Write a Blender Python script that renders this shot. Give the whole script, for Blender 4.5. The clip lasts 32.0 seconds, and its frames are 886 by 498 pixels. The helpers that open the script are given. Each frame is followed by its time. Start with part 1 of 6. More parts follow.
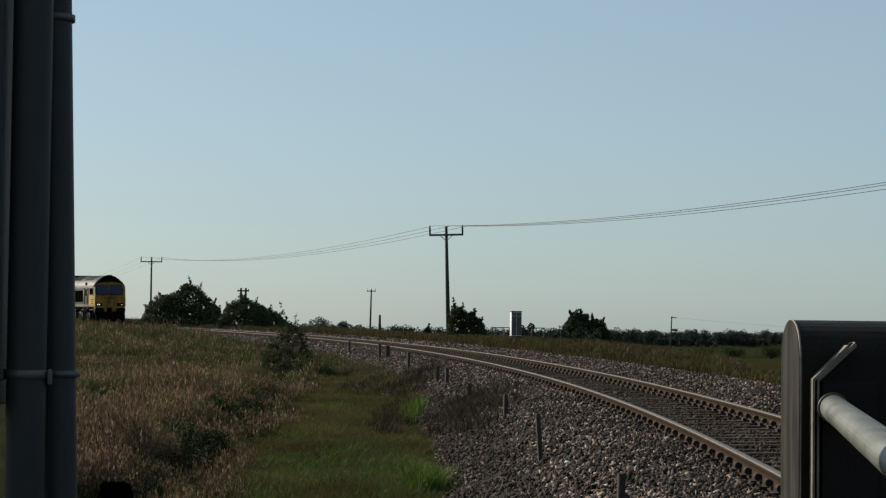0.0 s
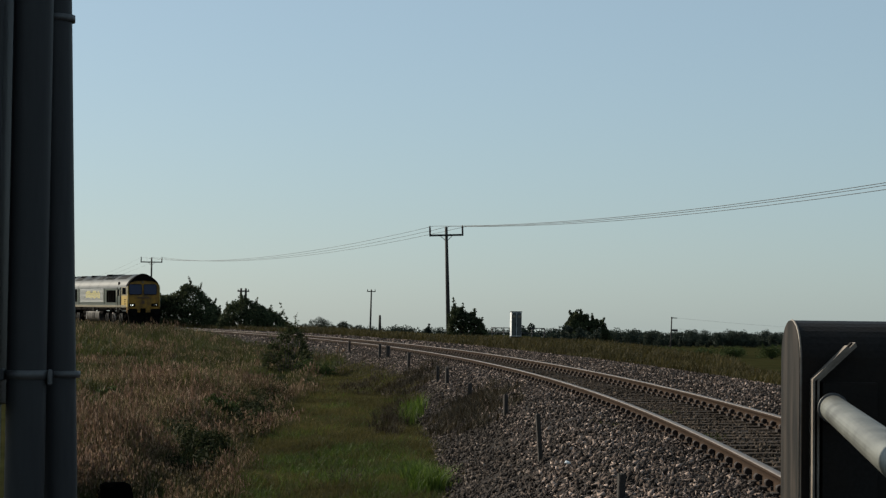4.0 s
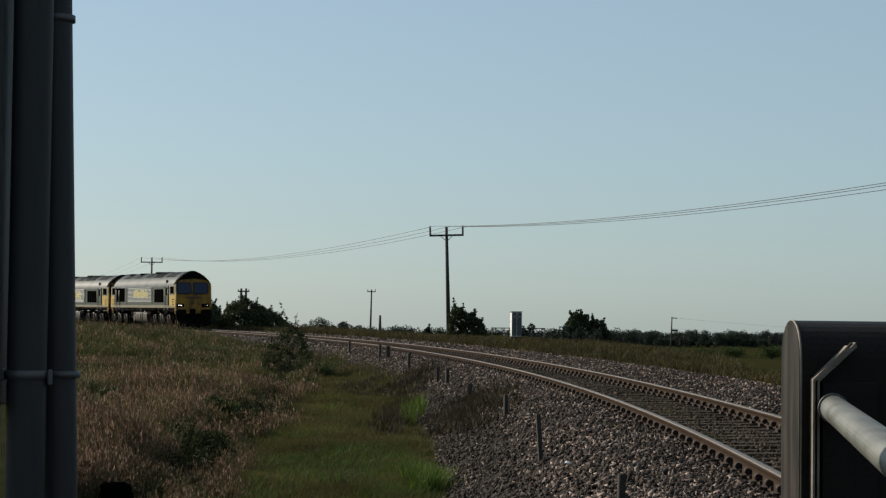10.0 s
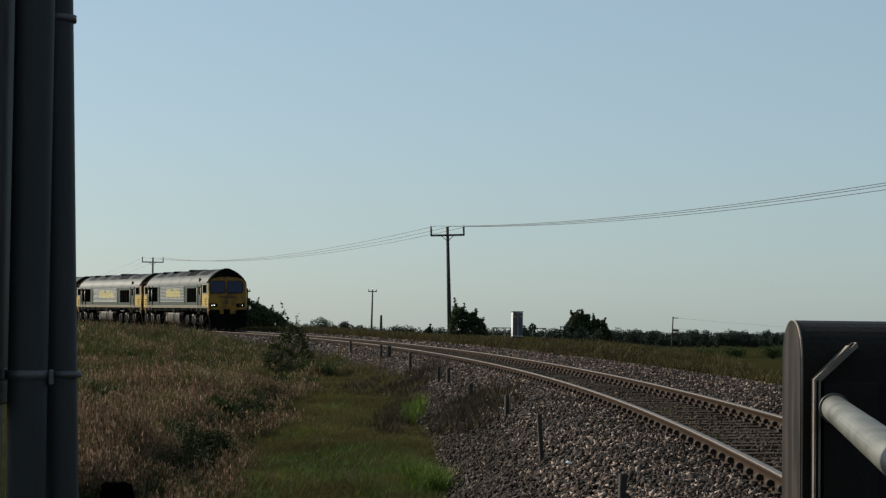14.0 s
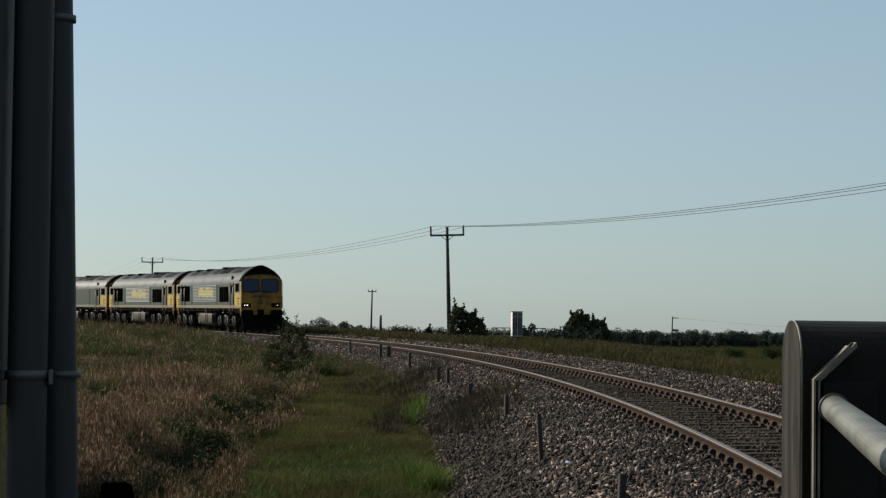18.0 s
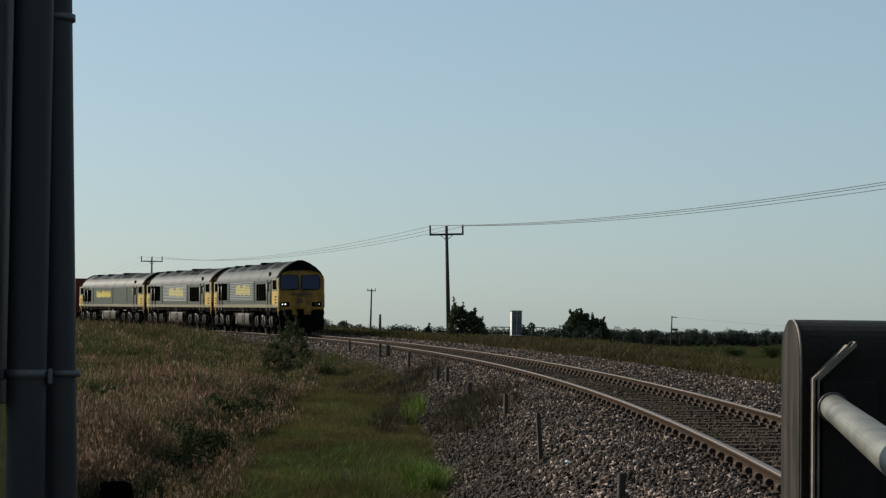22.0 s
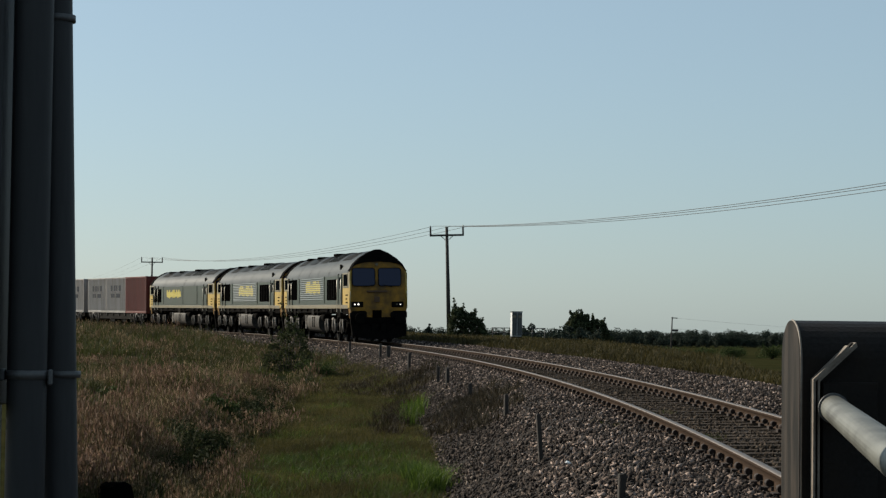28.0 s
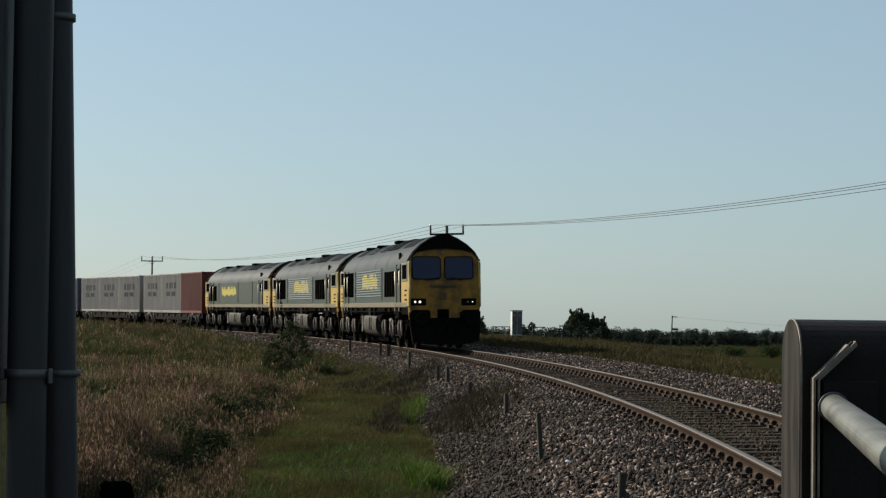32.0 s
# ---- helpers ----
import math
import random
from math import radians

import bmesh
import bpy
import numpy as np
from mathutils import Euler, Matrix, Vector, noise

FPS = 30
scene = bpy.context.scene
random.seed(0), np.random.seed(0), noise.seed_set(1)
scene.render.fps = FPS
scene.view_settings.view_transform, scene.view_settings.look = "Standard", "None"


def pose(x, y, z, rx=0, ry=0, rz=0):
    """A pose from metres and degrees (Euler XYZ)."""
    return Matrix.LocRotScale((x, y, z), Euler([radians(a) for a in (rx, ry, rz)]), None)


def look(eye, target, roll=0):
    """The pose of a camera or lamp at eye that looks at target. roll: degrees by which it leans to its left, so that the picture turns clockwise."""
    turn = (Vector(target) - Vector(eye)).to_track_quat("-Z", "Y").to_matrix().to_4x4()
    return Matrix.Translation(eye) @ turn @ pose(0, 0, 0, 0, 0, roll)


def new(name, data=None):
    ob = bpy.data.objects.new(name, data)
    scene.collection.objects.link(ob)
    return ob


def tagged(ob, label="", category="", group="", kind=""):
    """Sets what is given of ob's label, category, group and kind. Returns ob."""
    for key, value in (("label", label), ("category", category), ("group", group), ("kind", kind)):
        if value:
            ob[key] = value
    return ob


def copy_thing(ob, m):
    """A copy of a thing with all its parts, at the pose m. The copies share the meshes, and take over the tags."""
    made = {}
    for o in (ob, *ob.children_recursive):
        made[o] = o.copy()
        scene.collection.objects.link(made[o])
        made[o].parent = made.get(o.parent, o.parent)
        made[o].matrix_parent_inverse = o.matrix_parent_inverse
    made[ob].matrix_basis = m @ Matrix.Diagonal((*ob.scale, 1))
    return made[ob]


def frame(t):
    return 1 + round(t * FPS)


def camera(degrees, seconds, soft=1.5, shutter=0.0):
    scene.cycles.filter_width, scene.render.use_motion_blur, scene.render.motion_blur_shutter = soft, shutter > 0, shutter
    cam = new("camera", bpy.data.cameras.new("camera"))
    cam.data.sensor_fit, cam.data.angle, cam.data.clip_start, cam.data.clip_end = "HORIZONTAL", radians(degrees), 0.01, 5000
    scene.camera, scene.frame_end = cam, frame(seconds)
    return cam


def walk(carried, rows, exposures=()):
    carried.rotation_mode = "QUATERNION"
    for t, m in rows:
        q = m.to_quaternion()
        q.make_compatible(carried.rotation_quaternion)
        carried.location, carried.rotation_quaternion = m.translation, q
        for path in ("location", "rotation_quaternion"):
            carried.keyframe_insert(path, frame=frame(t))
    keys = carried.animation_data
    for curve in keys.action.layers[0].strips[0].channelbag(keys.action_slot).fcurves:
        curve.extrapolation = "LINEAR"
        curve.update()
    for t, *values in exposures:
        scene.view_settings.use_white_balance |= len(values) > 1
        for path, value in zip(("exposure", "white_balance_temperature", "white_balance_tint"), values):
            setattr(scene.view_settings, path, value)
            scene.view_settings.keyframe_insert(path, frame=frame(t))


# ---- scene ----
# A level-crossing view along a curved single railway line; a freight train comes round the bend.
EYE_Z = 1.2946
cam = camera(24.195, 32.0, soft=1.3)
EYE = Vector((0.0, 0.0, EYE_Z))
PITCH = math.atan((592.61 - 441.0) / 3660.08)
SWAY = [(0, 0.9, 0), (1, 0.9, -0.3), (2, 0.9, 0.8), (3, 0.9, 1.2), (6, 1.4, -1.2), (7, 1.1, -1.1), (8, 0.9, -1), (9, 0.9, 1.1), (10, 1.4, 0.8), (11, 1, 0.1), (12, -0.6, 0.3), (13, 0.8, 0.7), (14, 3.2, 0.6), (17, 1.4, -0.6), (18, 2.5, 0.6), (19, 1.1, -1.2), (20, 1.3, -0.6), (21, 1, 0.2), (22, 1.4, -0.8), (23, 2.2, -0.9), (24, 1.2, -0.9), (25, 1.3, -0.5), (28, 1.9, 0.7), (29, 1.4, -0.3), (30, 2.5, -0.5), (31, 2.2, -1.2), (32, 2, -1.3)]   # seconds, turn to the left and up in units of 1/3660


def aimed(pan, tilt):
    yaw, up = pan / 3660, PITCH + tilt / 3660
    return look(EYE, EYE + Vector((-math.sin(yaw) * math.cos(up), math.cos(yaw) * math.cos(up), math.sin(up))), math.degrees(0.012))


walk(cam, [(t, aimed(pan, tilt)) for t, pan, tilt in SWAY], exposures=[(0.0, 0.40, 6250, 8), (24.0, 0.40, 6250, 8), (28.5, 0.46, 6250, 8), (32.0, 0.46, 6250, 8)])

# ---- world and sun ----
SUN_ELEV, SUN_AZ = radians(27.0), radians(-54.0)      # azimuth from +y, positive to +x
TO_SUN = Vector((math.sin(SUN_AZ) * math.cos(SUN_ELEV), math.cos(SUN_AZ) * math.cos(SUN_ELEV), math.sin(SUN_ELEV)))
world = bpy.data.worlds.new("sky")
scene.world = world
world.use_nodes = True
wn = world.node_tree.nodes
wl = world.node_tree.links
sky = wn.new("ShaderNodeTexSky")
sky.sky_type = "NISHITA"
sky.sun_disc = False
sky.sun_elevation = SUN_ELEV
sky.sun_rotation = SUN_AZ
sky.altitude = 0
sky.air_density, sky.dust_density, sky.ozone_density = 1.0, 0.8, 4.0
wn["Background"].inputs["Strength"].default_value = 0.0715
haze = wn.new("ShaderNodeMix")                              # thin summer haze
haze.data_type = "RGBA"
haze.inputs[0].default_value = 0.42
haze.inputs[7].default_value = (4.6, 6.0, 6.2, 1)
cool = wn.new("ShaderNodeHueSaturation")
cool.inputs["Saturation"].default_value = 0.88
wl.new(sky.outputs[0], haze.inputs[6])
wl.new(haze.outputs[2], cool.inputs["Color"])
wl.new(cool.outputs[0], wn["Background"].inputs["Color"])
sun = new("sun", bpy.data.lights.new("sun", "SUN"))
sun.data.energy, sun.data.angle, sun.data.color = 4.5, radians(0.6), (1.0, 0.88, 0.70)
sun.matrix_world = look(TO_SUN * 200, (0, 0, 0))


# ---- materials ----
def mat(name, color, rough=0.7, metal=0.0, scale=3.0, vary=0.25, fine=40.0, bump=0.15, dirt=None, dirt_amount=0.35,
        island=0.0, obj_random=0.0, emit=None, spec=0.5, coords="Object", dist=0.01, streak=(1, 1, 1)):
    """A surface with colour variation at two scales, optional dirt colour and fine relief."""
    m = bpy.data.materials.new(name)
    m.use_nodes = True
    n, l = m.node_tree.nodes, m.node_tree.links
    b = n["Principled BSDF"]
    tc = n.new("ShaderNodeTexCoord")
    draw = n.new("ShaderNodeMapping")                        # a streak below 1 draws the pattern out along that axis
    draw.inputs["Scale"].default_value = streak
    l.new(tc.outputs[coords], draw.inputs["Vector"])
    place = draw.outputs[0]
    big = n.new("ShaderNodeTexNoise")
    big.inputs["Scale"].default_value, big.inputs["Detail"].default_value = scale, 5.0
    small = n.new("ShaderNodeTexNoise")
    small.inputs["Scale"].default_value, small.inputs["Detail"].default_value = fine, 3.0
    l.new(place, big.inputs["Vector"])
    l.new(place, small.inputs["Vector"])
    add = n.new("ShaderNodeMath")
    add.operation = "ADD"
    l.new(big.outputs[0], add.inputs[0])
    l.new(small.outputs[0], add.inputs[1])
    value = add.outputs[0]                                  # about 1.0 on average
    if island or obj_random:
        g = n.new("ShaderNodeNewGeometry" if island else "ShaderNodeObjectInfo")
        r = n.new("ShaderNodeMath")
        r.operation = "MULTIPLY_ADD"
        l.new(g.outputs["Random Per Island" if island else "Random"], r.inputs[0])
        r.inputs[1].default_value = (island or obj_random) * 2
        r.inputs[2].default_value = -(island or obj_random)
        s = n.new("ShaderNodeMath")
        s.operation = "ADD"
        l.new(value, s.inputs[0])
        l.new(r.outputs[0], s.inputs[1])
        value = s.outputs[0]
    mp = n.new("ShaderNodeMapRange")
    mp.inputs["From Min"].default_value, mp.inputs["From Max"].default_value = 0.55, 1.45
    mp.inputs["To Min"].default_value, mp.inputs["To Max"].default_value = 1 - vary, 1 + vary
    l.new(value, mp.inputs["Value"])
    mul = n.new("ShaderNodeVectorMath")
    mul.operation = "SCALE"
    mul.inputs[0].default_value = color[:3]
    l.new(mp.outputs[0], mul.inputs["Scale"])
    out = mul.outputs[0]
    if dirt:
        mask = n.new("ShaderNodeTexNoise")
        mask.inputs["Scale"].default_value, mask.inputs["Detail"].default_value = scale * 1.7, 6.0
        l.new(place, mask.inputs["Vector"])
        mr = n.new("ShaderNodeMapRange")
        mr.inputs["From Min"].default_value, mr.inputs["From Max"].default_value = 0.42, 0.68
        mr.inputs["To Max"].default_value = dirt_amount
        l.new(mask.outputs[0], mr.inputs["Value"])
        mx = n.new("ShaderNodeMix")
        mx.data_type = "RGBA"
        l.new(mr.outputs[0], mx.inputs[0])
        l.new(out, mx.inputs[6])
        mx.inputs[7].default_value = (*dirt[:3], 1)
        out = mx.outputs[2]
    l.new(out, b.inputs["Base Color"])
    b.inputs["Roughness"].default_value, b.inputs["Metallic"].default_value = rough, metal
    b.inputs["Specular IOR Level"].default_value = spec
    if bump:
        bp = n.new("ShaderNodeBump")
        bp.inputs["Strength"].default_value, bp.inputs["Distance"].default_value = bump, dist
        l.new(value, bp.inputs["Height"])
        l.new(bp.outputs[0], b.inputs["Normal"])
    if emit:
        b.inputs["Emission Color"].default_value = (*emit[:3], 1)
        b.inputs["Emission Strength"].default_value = emit[3]
    return m


def ramp_mat(name, stops, rough=0.8, translucent=0.0, spec=0.15):
    """Leaves, blades and stones: a colour for each loose piece out of a ramp."""
    m = bpy.data.materials.new(name)
    m.use_nodes = True
    n, l = m.node_tree.nodes, m.node_tree.links
    b = n["Principled BSDF"]
    g = n.new("ShaderNodeNewGeometry")
    cr = n.new("ShaderNodeValToRGB")
    while len(cr.color_ramp.elements) < len(stops):
        cr.color_ramp.elements.new(0.5)
    for e, (p, c) in zip(cr.color_ramp.elements, stops):
        e.position, e.color = p, (*c, 1)
    l.new(g.outputs["Random Per Island"], cr.inputs[0])
    tc = n.new("ShaderNodeTexCoord")
    nz = n.new("ShaderNodeTexNoise")
    nz.inputs["Scale"].default_value, nz.inputs["Detail"].default_value = 0.35, 4.0
    l.new(tc.outputs["Object"], nz.inputs["Vector"])
    mr = n.new("ShaderNodeMapRange")
    mr.inputs["From Min"].default_value, mr.inputs["From Max"].default_value = 0.3, 0.7
    mr.inputs["To Min"].default_value, mr.inputs["To Max"].default_value = 0.65, 1.35
    l.new(nz.outputs[0], mr.inputs["Value"])
    sc = n.new("ShaderNodeVectorMath")
    sc.operation = "SCALE"
    l.new(cr.outputs[0], sc.inputs[0])
    l.new(mr.outputs[0], sc.inputs["Scale"])
    l.new(sc.outputs[0], b.inputs["Base Color"])
    b.inputs["Roughness"].default_value = rough
    b.inputs["Specular IOR Level"].default_value = spec
    if translucent:
        t = n.new("ShaderNodeBsdfTranslucent")
        l.new(sc.outputs[0], t.inputs["Color"])
        mx = n.new("ShaderNodeMixShader")
        mx.inputs[0].default_value = translucent
        l.new(b.outputs[0], mx.inputs[1])
        l.new(t.outputs[0], mx.inputs[2])
        l.new(mx.outputs[0], n["Material Output"].inputs["Surface"])
    return m


def glass(name, color=(0.02, 0.03, 0.06), rough=0.05):
    m = bpy.data.materials.new(name)
    m.use_nodes = True
    b = m.node_tree.nodes["Principled BSDF"]
    b.inputs["Base Color"].default_value = (*color, 1)
    b.inputs["Roughness"].default_value = rough
    b.inputs["IOR"].default_value = 1.35
    return m


M_SOIL = mat("field_soil_grass", (0.023, 0.024, 0.010), 0.95, scale=0.08, vary=0.5, fine=1.8, bump=0.4, dirt=(0.038, 0.034, 0.014), dirt_amount=0.7, dist=0.1, spec=0.0)
M_BALLAST = mat("ballast_bed", (0.026, 0.02, 0.017), 0.95, scale=1.2, vary=0.45, fine=26, bump=1.0, dirt=(0.018, 0.014, 0.012), dirt_amount=0.6, dist=0.06, spec=0.1)
M_STONE = ramp_mat("ballast_stones", [(0.0, (0.009, 0.0065, 0.0055)), (0.42, (0.030, 0.022, 0.018)), (0.78, (0.082, 0.058, 0.047)), (1.0, (0.33, 0.25, 0.21))], 0.85)
# same stones as M_STONE; shade at the foot is put into darker colours
M_FOOT = ramp_mat("shade_darkened_stones", [(0.0, (0.009, 0.0065, 0.005)), (0.55, (0.028, 0.020, 0.016)), (0.9, (0.072, 0.053, 0.043)), (1.0, (0.18, 0.14, 0.115))], 0.85)
M_CRIB = ramp_mat("dirty_crib_stones", [(0.0, (0.012, 0.0085, 0.006)), (0.6, (0.030, 0.021, 0.014)), (1.0, (0.085, 0.062, 0.044))], 0.9)
M_RAIL_SIDE = mat("rusty_rail_side", (0.036, 0.021, 0.013), 0.85, 0.1, scale=2, vary=0.35, fine=30, bump=0.2, dirt=(0.046, 0.030, 0.019), dirt_amount=0.5, spec=0.06)
M_RAIL_TOP = mat("worn_rail_head", (0.105, 0.08, 0.064), 0.55, 0.2, scale=3, vary=0.2, fine=60, bump=0.05)
M_SLEEPER = mat("weathered_sleeper", (0.052, 0.036, 0.025), 0.9, scale=4, vary=0.4, fine=45, bump=0.4, dirt=(0.042, 0.030, 0.021), obj_random=0.25, spec=0.1)
M_CHAIR = mat("rusty_chair", (0.022, 0.013, 0.010), 0.9, 0.2, scale=9, vary=0.4, fine=60)
M_WOOD = mat("tarred_pole_wood", (0.028, 0.024, 0.02), 0.85, scale=4, vary=0.35, fine=50, bump=0.3)
M_STAKE = mat("weathered_stake_wood", (0.026, 0.020, 0.016), 0.9, scale=8, vary=0.4, fine=60, bump=0.4)
M_WIRE = mat("dark_wire", (0.018, 0.02, 0.022), 0.7, 0.0, vary=0.1, bump=0)
M_INSUL = mat("brown_insulator", (0.05, 0.03, 0.025), 0.3, vary=0.2, bump=0)
M_PIPE = mat("dark_grey_painted_pipe", (0.031, 0.031, 0.033), 0.5, scale=6, vary=0.2, fine=120, bump=0.03, dirt=(0.022, 0.022, 0.023), dirt_amount=0.5, spec=0.16, streak=(1, 1, 0.15))
M_CLAMP = mat("galvanised_clamp", (0.075, 0.075, 0.077), 0.55, 0.4, scale=20, vary=0.3, fine=150, bump=0.1, dirt=(0.10, 0.10, 0.10))
M_GALV = mat("galvanised_tube", (0.115, 0.117, 0.103), 0.55, 0.3, scale=16, vary=0.4, fine=60, bump=0.04, dirt=(0.035, 0.034, 0.028), dirt_amount=0.85, streak=(1, 0.1, 1))
M_BOXBLACK = mat("black_painted_steel", (0.014, 0.012, 0.011), 0.5, scale=9, vary=0.4, fine=140, bump=0.12, dirt=(0.02, 0.014, 0.01), dirt_amount=0.5, spec=0.07)
M_BOXEDGE = mat("weathered_end_plate", (0.010, 0.008, 0.0065), 0.6, scale=14, vary=0.4, fine=90, bump=0.08, dirt=(0.06, 0.047, 0.038), dirt_amount=0.7, spec=0.1, streak=(1, 1, 0.2))
M_BRACKET = mat("pale_bracket_edge", (0.17, 0.14, 0.11), 0.6, scale=20, vary=0.3, fine=140, bump=0.2, dirt=(0.10, 0.07, 0.05), dirt_amount=0.6)
M_GREEN = mat("green_locomotive_paint", (0.022, 0.036, 0.025), 0.36, scale=1.2, vary=0.25, fine=22, bump=0.03, dirt=(0.040, 0.041, 0.031), dirt_amount=0.5, spec=0.3)
M_ROOF = mat("grimy_grey_roof", (0.025, 0.029, 0.025), 0.45, scale=1.0, vary=0.4, fine=9, bump=0.04, dirt=(0.012, 0.012, 0.011), dirt_amount=0.75, spec=0.12)
M_CREAM = mat("pale_cab_paint", (0.27, 0.235, 0.15), 0.35, scale=1.6, vary=0.2, fine=24, bump=0.03, dirt=(0.11, 0.09, 0.055), dirt_amount=0.5, spec=0.4)
M_YELLOW = mat("warning_yellow_paint", (0.44, 0.29, 0.045), 0.4, scale=1.5, vary=0.15, fine=20, bump=0.03, dirt=(0.16, 0.09, 0.02), dirt_amount=0.4, spec=0.5)
# darker than M_YELLOW: the front's shade is in the colour, besides real grime
M_YELLOW_SHADED = mat("grimy_shaded_yellow_paint", (0.25, 0.122, 0.008), 0.5, scale=1.3, vary=0.28, fine=9, bump=0.03, dirt=(0.05, 0.03, 0.01), dirt_amount=0.85, spec=0.25)
M_LOGO = mat("yellow_lettering_patch", (0.46, 0.37, 0.05), 0.45, scale=2, vary=0.15, fine=30, bump=0)
M_STRIPE = mat("pale_solebar_stripe", (0.19, 0.155, 0.095), 0.35, scale=2, vary=0.3, fine=25, bump=0.04, dirt=(0.15, 0.12, 0.08), dirt_amount=0.6, spec=0.4)
M_BLACK = mat("grimy_black_underframe", (0.0045, 0.0042, 0.004), 0.9, 0.0, scale=3, vary=0.5, fine=30, bump=0.15, dirt=(0.011, 0.009, 0.007), dirt_amount=0.5, spec=0.01)
M_BOGIE = mat("dusty_bogie_steel", (0.006, 0.0055, 0.005), 0.8, 0.0, scale=4, vary=0.5, fine=30, bump=0.2, dirt=(0.03, 0.025, 0.021), dirt_amount=0.6, spec=0.03)
# dust colour made paler, so that it also carries light on springs and dampers
M_DUSTY_LIT = mat("dusty_lit_axle_steel", (0.15, 0.132, 0.115), 0.85, 0.0, scale=5, vary=0.5, fine=40, bump=0.15, dirt=(0.02, 0.017, 0.014), dirt_amount=0.7)
M_TANK = mat("dusty_fuel_tank", (0.030, 0.027, 0.024), 0.7, 0.0, scale=2, vary=0.25, fine=25, bump=0.06, dirt=(0.10, 0.085, 0.07), dirt_amount=0.6, spec=0.15)
M_STEEL = mat("wheel_steel", (0.009, 0.008, 0.007), 0.75, 0.0, scale=6, vary=0.3, fine=60, bump=0.1, dirt=(0.03, 0.022, 0.017), spec=0.05)
M_DARK = mat("dark_grille", (0.0018, 0.0018, 0.0018), 0.9, scale=5, vary=0.3, fine=50, bump=0, spec=0.0)
M_GRIMY_BADGE = mat("grimy_badge", (0.07, 0.032, 0.008), 0.6, scale=8, vary=0.3, fine=50, bump=0.05)
M_SCREEN = mat("sooty_roof_screen", (0.010, 0.011, 0.010), 0.6, scale=4, vary=0.5, fine=26, bump=0.1, spec=0.12)
M_GLASS = glass("tinted_windscreen", (0.004, 0.007, 0.034), 0.04)
M_PANE = mat("dark_side_pane", (0.003, 0.004, 0.005), 0.4, vary=0.1, bump=0, spec=0.0)
M_LAMP = mat("lit_headlamp", (0.9, 0.88, 0.8), 0.3, vary=0.02, bump=0, emit=(1.0, 0.93, 0.8, 1.3))
M_LAMP_OFF = mat("unlit_lamp_lens", (0.13, 0.11, 0.075), 0.2, vary=0.1, bump=0)
M_RED = mat("red_brown_container", (0.12, 0.028, 0.022), 0.55, streak=(1, 1, 0.12), scale=2.2, vary=0.25, fine=20, bump=0.05, dirt=(0.085, 0.035, 0.028), dirt_amount=0.5, spec=0.2)
M_GREY = mat("grey_container", (0.25, 0.236, 0.226), 0.5, streak=(1, 1, 0.12), scale=2.2, vary=0.2, fine=20, bump=0.05, dirt=(0.16, 0.125, 0.10), dirt_amount=0.7, spec=0.25)
M_BLUE = mat("navy_container", (0.03, 0.038, 0.07), 0.55, scale=1.0, vary=0.25, fine=20, bump=0.05, dirt=(0.08, 0.08, 0.09), dirt_amount=0.5)
M_LETTER = mat("dark_lettering", (0.03, 0.032, 0.04), 0.6, scale=3, vary=0.4, fine=12, bump=0, spec=0.05)
M_RAILBAR = mat("bright_worn_handrail", (0.42, 0.40, 0.34), 0.4, 0.3, scale=6, vary=0.2, fine=40, bump=0)
M_HUTWHITE = mat("white_cabinet_paint", (0.75, 0.76, 0.76), 0.5, scale=3, vary=0.1, fine=30, bump=0.03, dirt=(0.5, 0.48, 0.44), dirt_amount=0.3)
# the unlit front of the white cabinet, its shade put into this grey
M_HUTGREY = mat("shade_grey_cabinet_front", (0.048, 0.049, 0.047), 0.5, scale=3, vary=0.15, fine=30, bump=0.03)
M_BARK = mat("bark", (0.06, 0.045, 0.035), 0.9, scale=6, vary=0.4, fine=50, bump=0.5)
M_LEAF = ramp_mat("bush_leaves", [(0.0, (0.018, 0.03, 0.010)), (0.5, (0.04, 0.06, 0.018)), (1.0, (0.075, 0.09, 0.03))], 0.8, 0.25, 0.1)
M_LEAF_DARK = ramp_mat("dark_bramble_leaves", [(0.0, (0.014, 0.018, 0.008)), (0.6, (0.028, 0.034, 0.014)), (0.95, (0.05, 0.056, 0.024)), (1.0, (0.11, 0.105, 0.075))], 0.85, 0.15, 0.05)
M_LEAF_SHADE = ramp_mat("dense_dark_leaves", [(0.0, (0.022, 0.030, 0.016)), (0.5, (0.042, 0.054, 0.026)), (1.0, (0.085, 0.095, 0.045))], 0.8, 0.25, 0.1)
M_LEAF_WILLOW = ramp_mat("willow_leaves", [(0.0, (0.018, 0.024, 0.010)), (0.5, (0.036, 0.045, 0.017)), (1.0, (0.075, 0.082, 0.035))], 0.8, 0.3, 0.1)
M_LEAF_FAR = ramp_mat("far_leaves", [(0.0, (0.018, 0.027, 0.021)), (0.6, (0.031, 0.041, 0.031)), (1.0, (0.05, 0.06, 0.044))], 0.8, 0.2, 0.1)
M_GRASS_TALL = ramp_mat("tall_grass_stems", [(0.0, (0.024, 0.025, 0.009)), (0.5, (0.058, 0.048, 0.021)), (1.0, (0.12, 0.09, 0.05))], 0.8, 0.42)
M_PLUME = ramp_mat("seeding_grass_plumes", [(0.0, (0.055, 0.039, 0.024)), (0.45, (0.122, 0.077, 0.053)), (0.85, (0.20, 0.132, 0.098)), (1.0, (0.30, 0.225, 0.17))], 0.85, 0.5)
